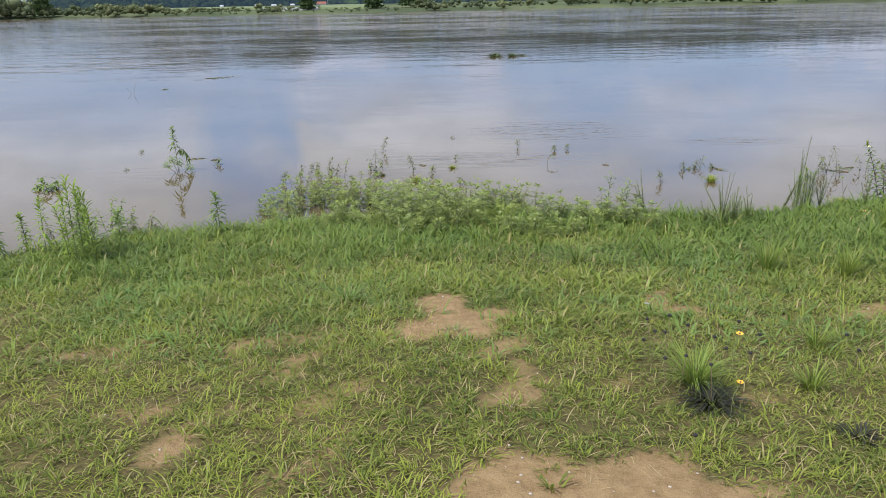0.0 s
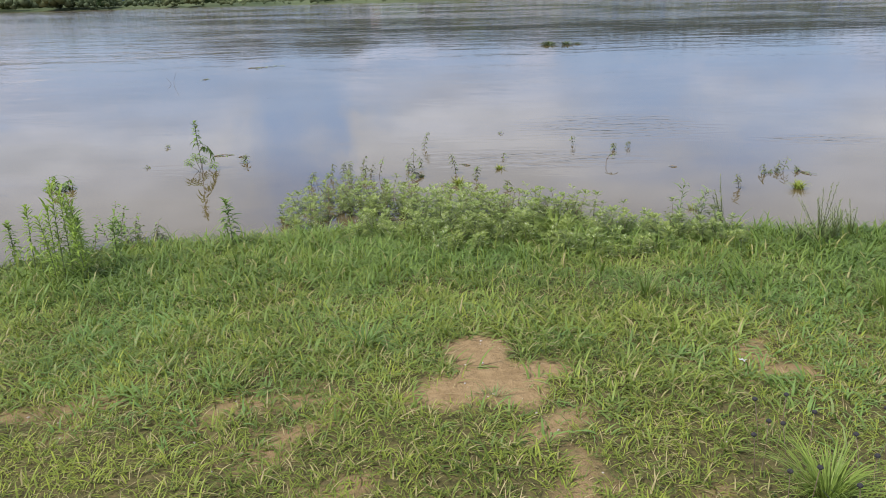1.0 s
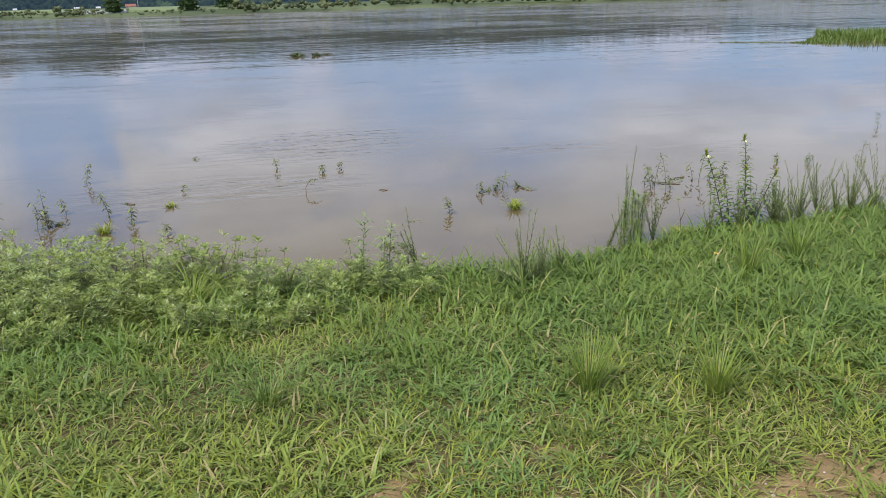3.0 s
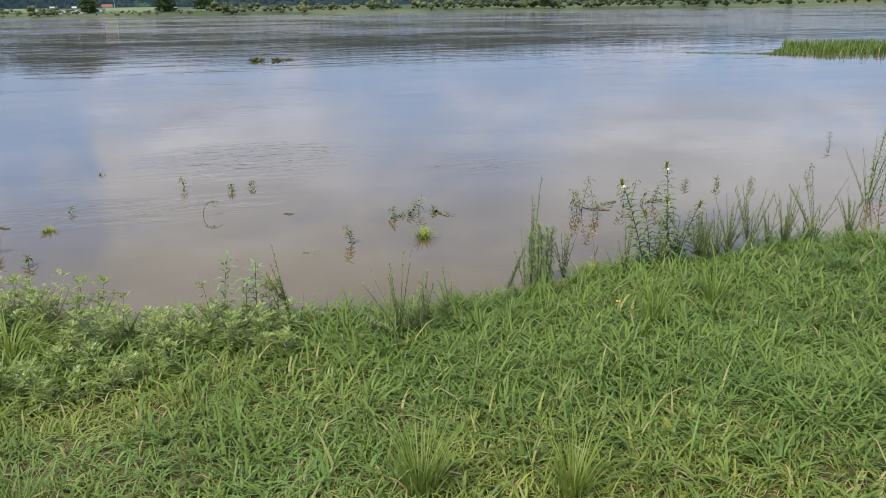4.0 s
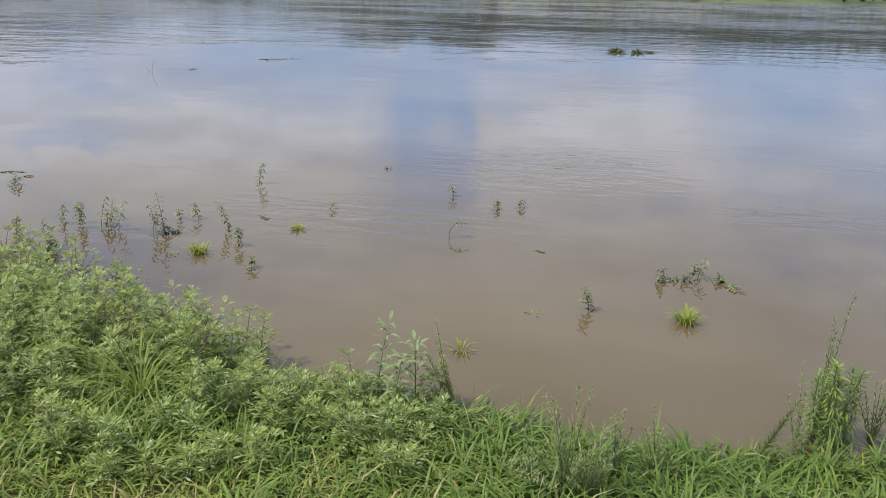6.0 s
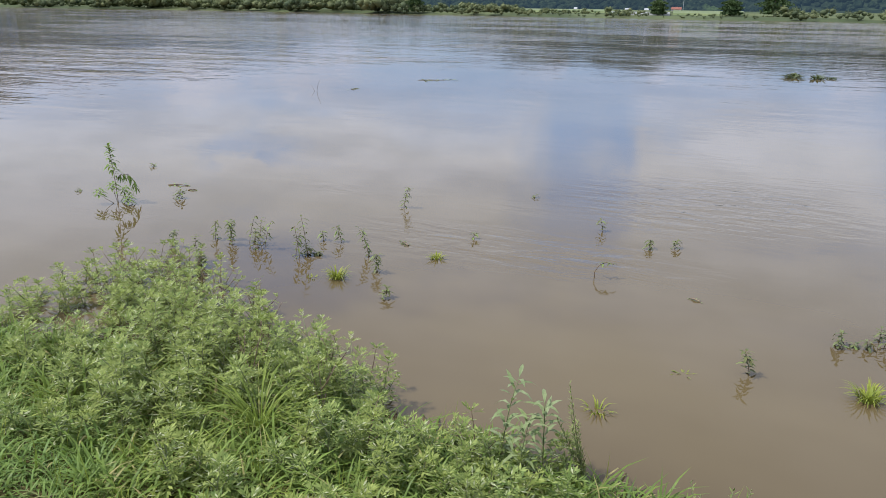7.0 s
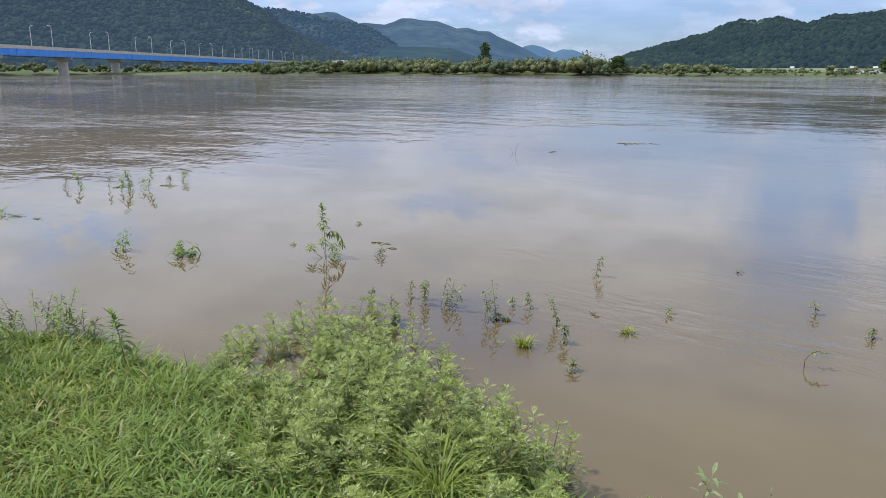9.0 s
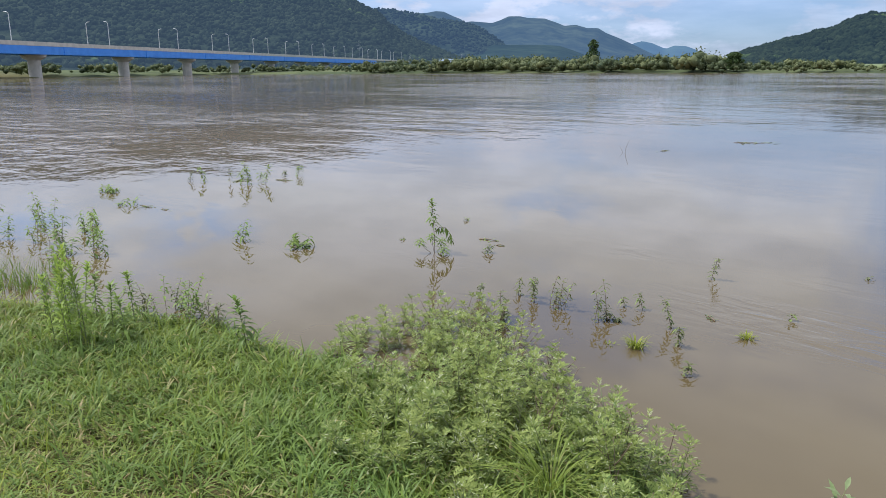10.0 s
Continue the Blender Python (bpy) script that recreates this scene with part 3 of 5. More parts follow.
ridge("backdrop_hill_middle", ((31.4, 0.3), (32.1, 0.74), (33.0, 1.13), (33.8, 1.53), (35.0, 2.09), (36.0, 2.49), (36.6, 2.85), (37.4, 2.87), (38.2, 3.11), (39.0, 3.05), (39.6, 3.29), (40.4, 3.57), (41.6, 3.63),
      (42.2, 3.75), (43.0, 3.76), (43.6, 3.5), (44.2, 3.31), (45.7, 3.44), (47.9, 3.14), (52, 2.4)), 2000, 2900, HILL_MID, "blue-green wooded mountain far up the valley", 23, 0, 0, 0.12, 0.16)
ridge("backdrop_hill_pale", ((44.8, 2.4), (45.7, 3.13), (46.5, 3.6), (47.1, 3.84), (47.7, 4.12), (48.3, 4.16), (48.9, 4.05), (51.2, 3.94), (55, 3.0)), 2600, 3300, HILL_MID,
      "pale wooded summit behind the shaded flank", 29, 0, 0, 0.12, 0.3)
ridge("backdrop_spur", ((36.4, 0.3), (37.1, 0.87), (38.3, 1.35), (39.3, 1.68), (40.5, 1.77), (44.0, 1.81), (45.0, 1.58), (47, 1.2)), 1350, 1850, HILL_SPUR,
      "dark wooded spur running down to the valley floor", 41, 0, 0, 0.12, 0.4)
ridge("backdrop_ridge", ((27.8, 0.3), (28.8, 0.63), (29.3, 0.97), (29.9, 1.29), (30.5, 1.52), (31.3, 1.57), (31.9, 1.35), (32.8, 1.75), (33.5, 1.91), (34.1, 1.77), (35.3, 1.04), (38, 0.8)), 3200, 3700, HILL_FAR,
      "mountain ridge at the end of the valley, pale blue with painted haze", 31, 0, 0)


def thicket(name, spans, label, seed, mat=THICKET):
    """Shrub belt along the far bank: (az from, az to, count, height, depth) spans; each shrub is a few rough lobes with loose leaf clumps."""
    rng = np.random.RandomState(seed)
    quads_v, cores = [], []
    for a0, a1, count, height, depth in spans:
        for _ in range(count):
            a = rng.uniform(a0, a1)
            d = np.interp(a, FAR_AZ, FAR_R) + (16 if a0 > 53 else 3) + depth * rng.rand() ** 1.3
            h = height * rng.uniform(0.35, 1.0) * (0.6 + 0.8 * float(fbm(a * 1.3, d * 0.05, 3)))
            c = polar(a, d)
            z0 = float(land(c.x, c.y))
            for q in range(rng.randint(2, 5)):
                size = h * rng.uniform(0.2, 0.4)
                g, off = rng.uniform(0, 2 * np.pi), h * rng.uniform(0.05, 0.6)
                mid = np.array([c.x + off * np.cos(g), c.y + off * np.sin(g), z0 + size * 0.5 + (h - 1.4 * size) * rng.uniform(0.1, 1.0)])
                wide = np.array([size * rng.uniform(0.9, 1.3), size * rng.uniform(0.9, 1.3), size * rng.uniform(0.8, 1.1)])
                cores.append(ICO_V * (0.82 + rng.uniform(-0.3, 0.2, (len(ICO_V), 1))) * wide + mid)
                m = 38
                way = rng.normal(size=(m, 3))
                way[:, 2] = np.abs(way[:, 2]) - 0.3
                way /= np.linalg.norm(way, axis=1, keepdims=True)
                ctr = mid + way * wide * rng.uniform(0.7, 1.25, (m, 1))
                s = size * rng.uniform(0.09, 0.22, (m, 1))
                e1 = rng.normal(size=(m, 3))
                e1 /= np.linalg.norm(e1, axis=1, keepdims=True)
                e2 = np.cross(e1, rng.normal(size=(m, 3)))
                e2 /= np.linalg.norm(e2, axis=1, keepdims=True)
                quads_v.append(np.stack([ctr - e1 * s, ctr - e2 * s * 0.7, ctr + e1 * s, ctr + e2 * s * 0.7], 1).reshape(-1, 3))
    v = np.concatenate(quads_v)
    nq = len(v)
    core_f = np.concatenate([ICO_F + nq + i * len(ICO_V) for i in range(len(cores))])
    v = np.concatenate([v, *cores])
    return stuff(name, array_mesh(name, v, np.arange(nq).reshape(-1, 4), core_f), mat, label, "shrubs")


thicket("willow_thicket", ((28, 40, 260, 7.4, 60), (40, 48, 180, 8.6, 70), (48, 54, 100, 7.2, 70), (20, 28, 120, 4.2, 50), (11, 20, 90, 2.4, 50), (54, 84, 260, 5.2, 90)), "belt of grey-green willow shrubs along the far bank", 5)
thicket("bank_scrub", ((3, 20, 90, 1.5, 24), (-14, 3, 90, 4.0, 50), (-45, -14, 130, 5.0, 40)), "low scrub and bushes on the far bank", 6)


def field(name, az0, az1, near, far_, mat, label):
    """A crop strip on the flood plain between two headings."""
    bm = bmesh.new()
    rows = []
    for i in range(9):
        a = az0 + (az1 - az0) * i / 8
        row = []
        for d, lift in ((near, 0.05), (near + 2, 0.75), (far_, 0.75), (far_ + 2, 0.05)):
            p = polar(a, np.interp(a, FAR_AZ, FAR_R) + d)
            row.append(bm.verts.new((p.x, p.y, float(land(p.x, p.y)) + lift)))
        rows.append(row)
    for r0, r1 in zip(rows, rows[1:]):
        for i in range(3):
            bm.faces.new((r0[i], r0[i + 1], r1[i + 1], r1[i]))
    me = bpy.data.meshes.new(name)
    bm.to_mesh(me)
    bm.free()
    me.materials.append(mat)
    tagged(new(name, me), label, "field", kind="structure")


FIELD_GREEN = plain_material("young_crop", (0.085, 0.118, 0.040), (0.13, 0.16, 0.058), 0.15, 0.9)
FIELD_PALE = plain_material("plastic_mulch", (0.16, 0.17, 0.15), (0.23, 0.24, 0.22), 0.3, 0.7)
field("crop_field", 12.5, 19.5, 62, 110, FIELD_GREEN, "pale green crop field on the far flood plain")
field("crop_field", 4.5, 9.1, 38, 110, FIELD_GREEN, "bright green crop field on the far flood plain")
field("mulched_field", 9.3, 13.3, 26, 60, FIELD_PALE, "grey field under plastic mulch on the far flood plain")


def broad_tree(name, az, d, height, width, label, seed, narrow=False):
    rng = random.Random(seed)
    c = polar(az, d)
    c.z = float(land(c.x, c.y)) - 0.1
    t = thing(name, Matrix.Translation(c), label, "tree")
    g = Geo()
    g.tube([Vector((0, 0, 0)), Vector((0.1, 0, height * 0.3)), Vector((0, 0.1, height * 0.7)), Vector((0.1, 0, height * 0.93))], height * 0.022, 0.04, 7)
    for k in range(12):
        z = height * (0.2 + 0.06 * k)
        a = k * 2.4
        reach = width * 0.4
        g.tube([Vector((0, 0, z)), Vector((math.cos(a) * reach * 0.5, math.sin(a) * reach * 0.5, z + reach * 0.5)),
                Vector((math.cos(a) * reach, math.sin(a) * reach, z + reach * (1.4 if narrow else 0.7)))], 0.09, 0.02, 4)
    part("trunk", g, BARK, t)
    crown = Geo()
    for _ in range(2400):
        f = rng.random()
        z = height * (0.12 + 0.88 * f)
        r = width * 0.5 * math.sqrt(max(0.0, 1 - (abs(f - 0.45) / 0.56) ** 3)) * rng.uniform(0.3, 1.05) * (0.85 + 0.25 * math.sin(f * 17))
        a = rng.uniform(0, 2 * math.pi)
        p = Vector((r * math.cos(a), r * math.sin(a), z))
        e1 = Vector((rng.gauss(0, 1), rng.gauss(0, 1), rng.gauss(0, 1))).normalized()
        e2 = e1.cross(Vector((rng.gauss(0, 1), rng.gauss(0, 1), rng.gauss(0, 1)))).normalized()
        s = rng.uniform(0.03, 0.075) * min(width, 7.0)
        q = len(crown.v)
        crown.v += [p - e1 * s, p - e2 * s * 0.7, p + e1 * s, p + e2 * s * 0.7]
        crown.f.append((q, q + 1, q + 2, q + 3))
    part("crown", crown, FOREST, t)
    return t


broad_tree("poplar_tree", 36.9, 395, 15.0, 6.5, "tall dark poplar standing above the willow shrubs", 1, True)
broad_tree("poplar_tree", -21.4, 300, 7.0, 4.5, "dark upright tree on the far bank", 2, True)
broad_tree("poplar_tree", -32.1, 325, 7.0, 4.5, "dark upright tree on the far bank", 3, True)
broad_tree("poplar_tree", -37.7, 340, 6.0, 3.0, "small dark tree at the water's far edge", 4, True)
broad_tree("round_tree", 10.1, 292, 5.2, 6.5, "round dark tree in front of the far fields", 5)
broad_tree("round_tree", 5.3, 300, 5.5, 8.0, "leafy green tree on the far bank", 6)
broad_tree("round_tree", 2.6, 310, 8.0, 12.0, "broad leafy tree on the far bank", 8)
broad_tree("round_tree", 27.3, 318, 7.0, 7.0, "dark round tree at the end of the willow belt", 7)


def bridge():
    along = Vector((-36.81, 45.87, 0)).normalized()
    span, top = 58.8, 12.95
    start = MID + Vector((-316.6, 82.0, 0)) - along * (span * 3)
    turn = math.degrees(math.atan2(along.y, along.x))
    t = thing("road_bridge", pose(start.x, start.y, 0, 0, 0, turn), "long blue steel girder road bridge on concrete piers", "bridge")
    length, blue = span * 14.4, span * 11.6
    part("deck", box_geo(length, 10.6, 0.6, (length / 2, 0, top - 1.1), 0.05), CONCRETE, t)
    for y in (-5.2, 5.2):
        part("girder", box_geo(blue, 0.5, 3.0, (blue / 2, y, top - 3.1), 0.05), BLUE_STEEL, t, "bright blue painted steel girder")
    for y in (-5.42, 5.42):
        part("railing", box_geo(length, 0.16, 1.5, (length / 2, y, top - 0.85), 0.03), CONCRETE, t, "pale concrete parapet")
    pier = stiff = lamp = None
    for k in range(14):
        u = span * k
        if k < 12:
            bm = bmesh.new()
            rings = ((-4.0, 2.5, 1.7), (6.3, 2.5, 1.7), (7.4, 5.0, 2.1), (top - 4.62, 5.4, 2.1))
            loops = []
            for z, hy, hx in rings:
                loops.append([bm.verts.new((hx * math.cos(g) * 1.05, hy * math.sin(g), z)) for g in (i * math.pi / 8 for i in range(16))])
            for l0, l1 in zip(loops, loops[1:]):
                for i in range(16):
                    bm.faces.new((l0[i], l0[(i + 1) % 16], l1[(i + 1) % 16], l1[i]))
            bm.faces.new(loops[-1])
            if pier is None:
                pier = bpy.data.meshes.new("pier")
                bm.to_mesh(pier)
                pier.materials.append(CONCRETE)
            bm.free()
            ob = new("pier", pier)
            ob.parent, ob.location = t, (u, 0, 0)
        if stiff is None:
            stiff = box_geo(0.9, 0.3, 3.1, (0, -5.5, top - 3.1))
            stiff.materials.append(BLUE_STEEL)
            g = Geo()
            g.tube([Vector((0, 0, 0)), Vector((0, 0, 9.2)), Vector((0, 0.5, 9.7)), Vector((0, 1.8, 9.9))], 0.16, 0.09, 6)
            lamp = g.mesh("lamp_post")
            lamp.materials.append(GREY_STEEL)
        ob = new("stiffener", stiff)
        ob.parent, ob.location = t, (u + 11, 0, 0)
        for y in (-5.0, 5.0):
            ob = new("lamp_post", lamp)
            ob.parent, ob.location = t, (u + 42, y, top - 0.3)
            ob.rotation_euler = (0, 0, 0 if y < 0 else math.pi)


bridge()


def house(az, d, sx, sy, h, roof_mat, label):
    c = polar(az, d)
    t = thing("farm_house", pose(c.x, c.y, float(land(c.x, c.y)) - 0.2, 0, 0, az), label, "house", "farm houses")
    part("wall", box_geo(sx, sy, h, (0, 0, h / 2)), WHITE_WALL, t)
    bm = bmesh.new()
    ridge_z = h + sy * 0.32
    pts = [bm.verts.new(p) for p in ((-sx * .55, -sy * .58, h), (sx * .55, -sy * .58, h), (sx * .55, sy * .58, h), (-sx * .55, sy * .58, h),
                                     (-sx * .5, 0, ridge_z), (sx * .5, 0, ridge_z))]
    for f in ((0, 1, 5, 4), (2, 3, 4, 5), (0, 4, 3), (1, 2, 5), (3, 2, 1, 0)):
        bm.faces.new([pts[i] for i in f])
    me = bpy.data.meshes.new("roof")
    bm.to_mesh(me)
    bm.free()
    part("roof", me, roof_mat, t)
    for x in (-0.25, 0.2):
        part("window", box_geo(sx * 0.14, 0.1, h * 0.35, (sx * x, -sy / 2 - 0.02, h * 0.55)), BLUE_ROOF, t)


house(8.9, 400, 4.6, 3.6, 1.0, RED_ROOF, "small farm house with a red roof beyond the fields")
for az_, d_, wide_ in ((13.4, 440, 2.0), (12.2, 440, 2.6), (10.9, 440, 2.2), (15.8, 430, 1.8)):
    house(az_, d_, wide_, 2.4, 0.5, GREY_ROOF, "small white farm shed beyond the fields")
house(47.5, 900, 16, 10, 8, BLUE_ROOF, "white building at the foot of the mountain")
house(45.2, 930, 14, 10, 7, RED_ROOF, "pale building at the foot of the mountain")


def pole(az, d, h, name, label, arms):
    c = polar(az, d)
    t = thing(name, pose(c.x, c.y, float(land(c.x, c.y)) - 0.3, 0, 0, az), label, "pole", "power poles")
    g = Geo()
    g.tube([Vector((0, 0, 0)), Vector((0, 0, h * 0.5)), Vector((0, 0, h))], 0.09, 0.06, 6)
    part("mast", g, GREY_STEEL, t)
    for k in range(arms):
        part("crossarm", box_geo(h * 0.16, 0.14, 0.16, (0, 0, h * (0.95 - 0.1 * k))), GREY_STEEL, t)


for az_, d_, h_ in ((8.45, 380, 8), (5.4, 380, 7), (2.0, 380, 8), (46.4, 800, 15), (44.6, 800, 13), (50.2, 820, 14)):
    pole(az_, d_, h_, "power_pole", "thin grey power pole beyond the far bank", 2)
pole(53.9, 980, 34, "pylon", "tall steel pylon at the foot of the mountain", 3)


# ---------------------------------------------------------------- bank plants: builders
def plant(name, m, stems, stem_mat, leaves, leaf_mat, label, category, group=""):
    t = thing(name, m, label, category, group)
    for one in stems if isinstance(stems, list) else [stems]:
        part("stem", one, stem_mat, t)
    part("foliage", leaves, leaf_mat, t)
    return t


def bent_stem(rng, h, lean=0.1, n=6):
    a = rng.uniform(0, 2 * math.pi)
    k = h * lean
    return [Vector((math.cos(a) * k * (i / n) ** 2, math.sin(a) * k * (i / n) ** 2, h * i / n)) for i in range(n + 1)]


def along_line(pts, s):
    s = min(max(s, 0.0), 0.9999) * (len(pts) - 1)
    i = int(s)
    return pts[i].lerp(pts[i + 1], s - i)


def mugwort(rng, h, leaves=34, size=0.07):
    """Stems with spaced cut leaves and a pale rosette at each tip."""
    st, lf = Geo(), Geo()
    shoots = [(bent_stem(rng, h, 0.16), leaves, size)]
    for _ in range(rng.randint(1, 3)):
        base = along_line(shoots[0][0], rng.uniform(0.2, 0.6))
        a = rng.uniform(0, 6.28)
        reach = h * rng.uniform(0.25, 0.4)
        shoots.append(([base + Vector((math.cos(a) * reach * q, math.sin(a) * reach * q, reach * 1.3 * q ** 1.2)) for q in (0, 0.33, 0.66, 1)], leaves // 3, size * 0.8))
    for pts, count, sz in shoots:
        st.tube(pts, 0.0035, 0.0015, 4)
        rosette = min(7, count // 2)
        for k in range(count - rosette):
            s = 0.1 + 0.82 * k / (count - rosette)
            a = k * 2.4 + rng.uniform(-0.3, 0.3)
            way = Vector((math.cos(a), math.sin(a), 0.1 + rng.uniform(-0.3, 0.3)))
            lf.cut_leaf(along_line(pts, s), way, sz * (1.15 - 0.3 * s) * rng.uniform(0.75, 1.25), rng, rng.uniform(0.15, 0.6))
        for k in range(rosette):
            a = k * 2.4 + rng.uniform(-0.3, 0.3)
            way = Vector((math.cos(a), math.sin(a), 0.45 + 0.12 * k))
            lf.cut_leaf(along_line(pts, 0.93 + 0.07 * k / rosette), way, sz * (0.95 - 0.05 * k) * rng.uniform(0.8, 1.15), rng, rng.uniform(0.05, 0.3))
    return st, lf


def horseweed(rng, h, leaves=64, size=0.10, width=0.016, lean=0.14, bare=0.15, rise=0.25):
    st, lf = Geo(), Geo()
    pts = bent_stem(rng, h, lean)
    st.tube(pts, 0.004, 0.002, 5)
    for k in range(leaves):
        tip = (k / leaves) ** 0.8
        a = k * 2.4 + rng.uniform(-0.5, 0.5)
        way = Vector((math.cos(a), math.sin(a), rise + 0.9 * tip ** 3 + rng.uniform(-0.35, 0.45)))
        lf.leaf(along_line(pts, bare + (1 - bare) * tip), way, size * (0.95 - 0.35 * tip) * rng.uniform(0.55, 1.25), width * rng.uniform(0.7, 1.2), rng.uniform(0.3, 1.0) * (1 - 0.5 * tip))
    return st, lf


def primrose(rng, h):
    st, lf = Geo(), Geo()
    pts = bent_stem(rng, h, 0.12)
    st.tube(pts, 0.0045, 0.0025, 5)
    for k in range(58):
        tip = k / 58
        a = k * 2.4
        way = Vector((math.cos(a), math.sin(a), 0.22 + 0.3 * tip + rng.uniform(-0.15, 0.15)))
        lf.leaf(along_line(pts, 0.08 + 0.9 * tip), way, 0.115 * (1.1 - 0.55 * tip) * rng.uniform(0.85, 1.15), 0.024 * (1.1 - 0.4 * tip), 0.45, 0.3)
    return st, lf, pts[-1]


def plume(rng, h, branches=14, spread=0.35, twigs=16):
    """An upright wiry wormwood: stiff spires set with short ascending leaves."""
    stems, lf = [], Geo()
    for b in range(int(branches * 1.1 + 1)):
        st = Geo()
        stems.append(st)
        a, k = rng.uniform(0, 6.28), spread * rng.uniform(0.1, 1.0)
        hh = h * rng.uniform(0.5, 1.08) * (1 - 0.25 * k)
        pts = [Vector((math.cos(a) * k * h * q ** 1.3, math.sin(a) * k * h * q ** 1.3, hh * q)) for q in (0, 0.25, 0.5, 0.75, 1)]
        st.tube(pts, 0.0028, 0.001, 3)
        count = int(twigs * 2.6)
        for i in range(count):
            s = 0.15 + 0.85 * i / count
            g = i * 2.4 + rng.uniform(-0.4, 0.4)
            lift = rng.uniform(0.5, 1.3)
            way = Vector((math.cos(g) * 0.75, math.sin(g) * 0.75, lift))
            lf.leaf(along_line(pts, s), way, 0.042 * (1.25 - 0.8 * s) * rng.uniform(0.6, 1.4), 0.0055, rng.uniform(-0.1, 0.4), 0.1)
    return stems, lf


def willow(rng, h, leaves=30):
    st, lf = Geo(), Geo()
    pts = bent_stem(rng, h, 0.2)
    st.tube(pts, 0.004, 0.0015, 4)
    for k in range(leaves):
        a = k * 2.4
        way = Vector((math.cos(a), math.sin(a), 0.7 + rng.uniform(-0.2, 0.5)))
        lf.leaf(along_line(pts, 0.15 + 0.85 * k / leaves), way, 0.13 * rng.uniform(0.6, 1.2), 0.019, rng.uniform(0.2, 0.9))
    return st, lf


def tussock(rng, blades_n, length, width, droop=0.7, spread=0.5):
    """A clump of long arching blades."""
    g = Geo()
    for _ in range(blades_n):
        a, q = rng.uniform(0, 6.28), rng.uniform(0.05, spread)
        base = Vector((math.cos(a), math.sin(a), 0)) * rng.uniform(0, 0.05)
        way = Vector((math.cos(a) * q, math.sin(a) * q, 1.0)).normalized()
        side = Vector((-math.sin(a), math.cos(a), 0))
        ln = length * rng.uniform(0.5, 1.1)
        dr = droop * rng.uniform(0.5, 1.3)
        q0 = len(g.v)
        for i in range(5):
            s = i / 5
            c = base + way * (ln * s) + Vector((math.cos(a), math.sin(a), 0)) * (ln * dr * 0.7 * s * s) - Vector((0, 0, ln * dr * 0.75 * s ** 2.5))
            wd = width * (1 - s ** 2) * 0.5
            g.v += [c - side * wd, c + side * wd]
        g.v.append(base + way * ln + Vector((math.cos(a), math.sin(a), 0)) * (ln * dr * 0.7) - Vector((0, 0, ln * dr * 0.75)))
        for i in range(4):
            g.f.append((q0 + 2 * i, q0 + 2 * i + 1, q0 + 2 * i + 3, q0 + 2 * i + 2))
        g.f.append((q0 + 8, q0 + 9, q0 + 10))
    return g


def on_land(x, y, sink=0.01):
    return float(land(x, y)) - sink


# ---------------------------------------------------------------- mugwort stand on the point
rng_m = random.Random(21)
kinds = []
for k in range(8):
    hh = 0.12 + 0.027 * k
    st, lf = mugwort(rng_m, hh, 15 + 2 * k, 0.085)
    kinds.append(plant("mugwort", Matrix.Translation((0, 0, -50 - k)), st, STEM, lf, MUGWORT,
                       "grey-green mugwort with deeply cut leaves on the waterside", "mugwort", "mugwort stand"))
placed = 0
spots = []
tries = 0
while placed < 225 and tries < 14000:
    tries += 1
    x = rng_m.uniform(-1.85, 2.0)
    back_y = float(np.interp(x, (-1.85, -1.0, 0.0, 0.6, 1.1, 1.9), (8.15, 7.95, 7.5, 7.32, 7.12, 6.95)))
    front_y = float(np.interp(x, (-1.85, -1.5, -0.9, -0.4, 0.0, 1.2, 1.9), (7.6, 7.2, 6.72, 6.5, 6.35, 6.35, 6.6))) + 0.1 * math.sin(x * 5.0)
    y = rng_m.uniform(front_y - 0.25, back_y)
    deep = max(0.0, y - float(shore(x)))
    thick = (0.28 if x < -1.3 else 1.0 if x < 1.1 else 0.85) * (1.0 - 0.85 * min(1.0, deep / 0.85))
    if float(fbm(x * 2.4 + 7, y * 2.4, 2)) > 0.66:
        continue
    if (x - 0.62) ** 2 + (y - 6.5) ** 2 < 0.05:
        continue
    if y < front_y and rng_m.random() > 0.2 or rng_m.random() > thick:
        continue
    if any((x - a) ** 2 + (y - b) ** 2 < 0.013 for a, b in spots):
        continue
    spots.append((x, y))
    tallness = 2.0 + 5.0 * min(1.0, max(0.0, (y - front_y) / 0.8))
    if x > 0.2:
        tallness *= 0.42
    src = kinds[min(7, max(0, int(tallness + rng_m.gauss(0, 2.4))))]
    m = pose(x, y, on_land(x, y), rng_m.uniform(-8, 8), rng_m.uniform(-8, 8), rng_m.uniform(0, 360))
    if placed < 8:
        src = kinds[placed]
        src.matrix_basis = m
    else:
        copy_thing(src, m)
    placed += 1


# lanky shoots that stand above the stand and out into the water
for k in range(60):
    x = rng_m.triangular(-1.85, 1.7, -1.3)
    y = float(np.interp(x, (-1.85, -1.0, 0.0, 0.6, 1.1, 1.9), (8.3, 8.1, 7.6, 7.4, 7.2, 6.95))) + rng_m.uniform(-0.6, 0.12)
    st, lf = mugwort(rng_m, rng_m.uniform(0.20, 0.34) + (0.1 if x < -0.3 else 0.0), 15, 0.068)
    plant("mugwort", pose(x, y, on_land(x, y), rng_m.uniform(-14, 14), rng_m.uniform(-14, 14), rng_m.uniform(0, 360)), st, RED_STEM, lf, MUGWORT,
          "lanky mugwort shoot with few pale leaves", "mugwort", "mugwort stand")

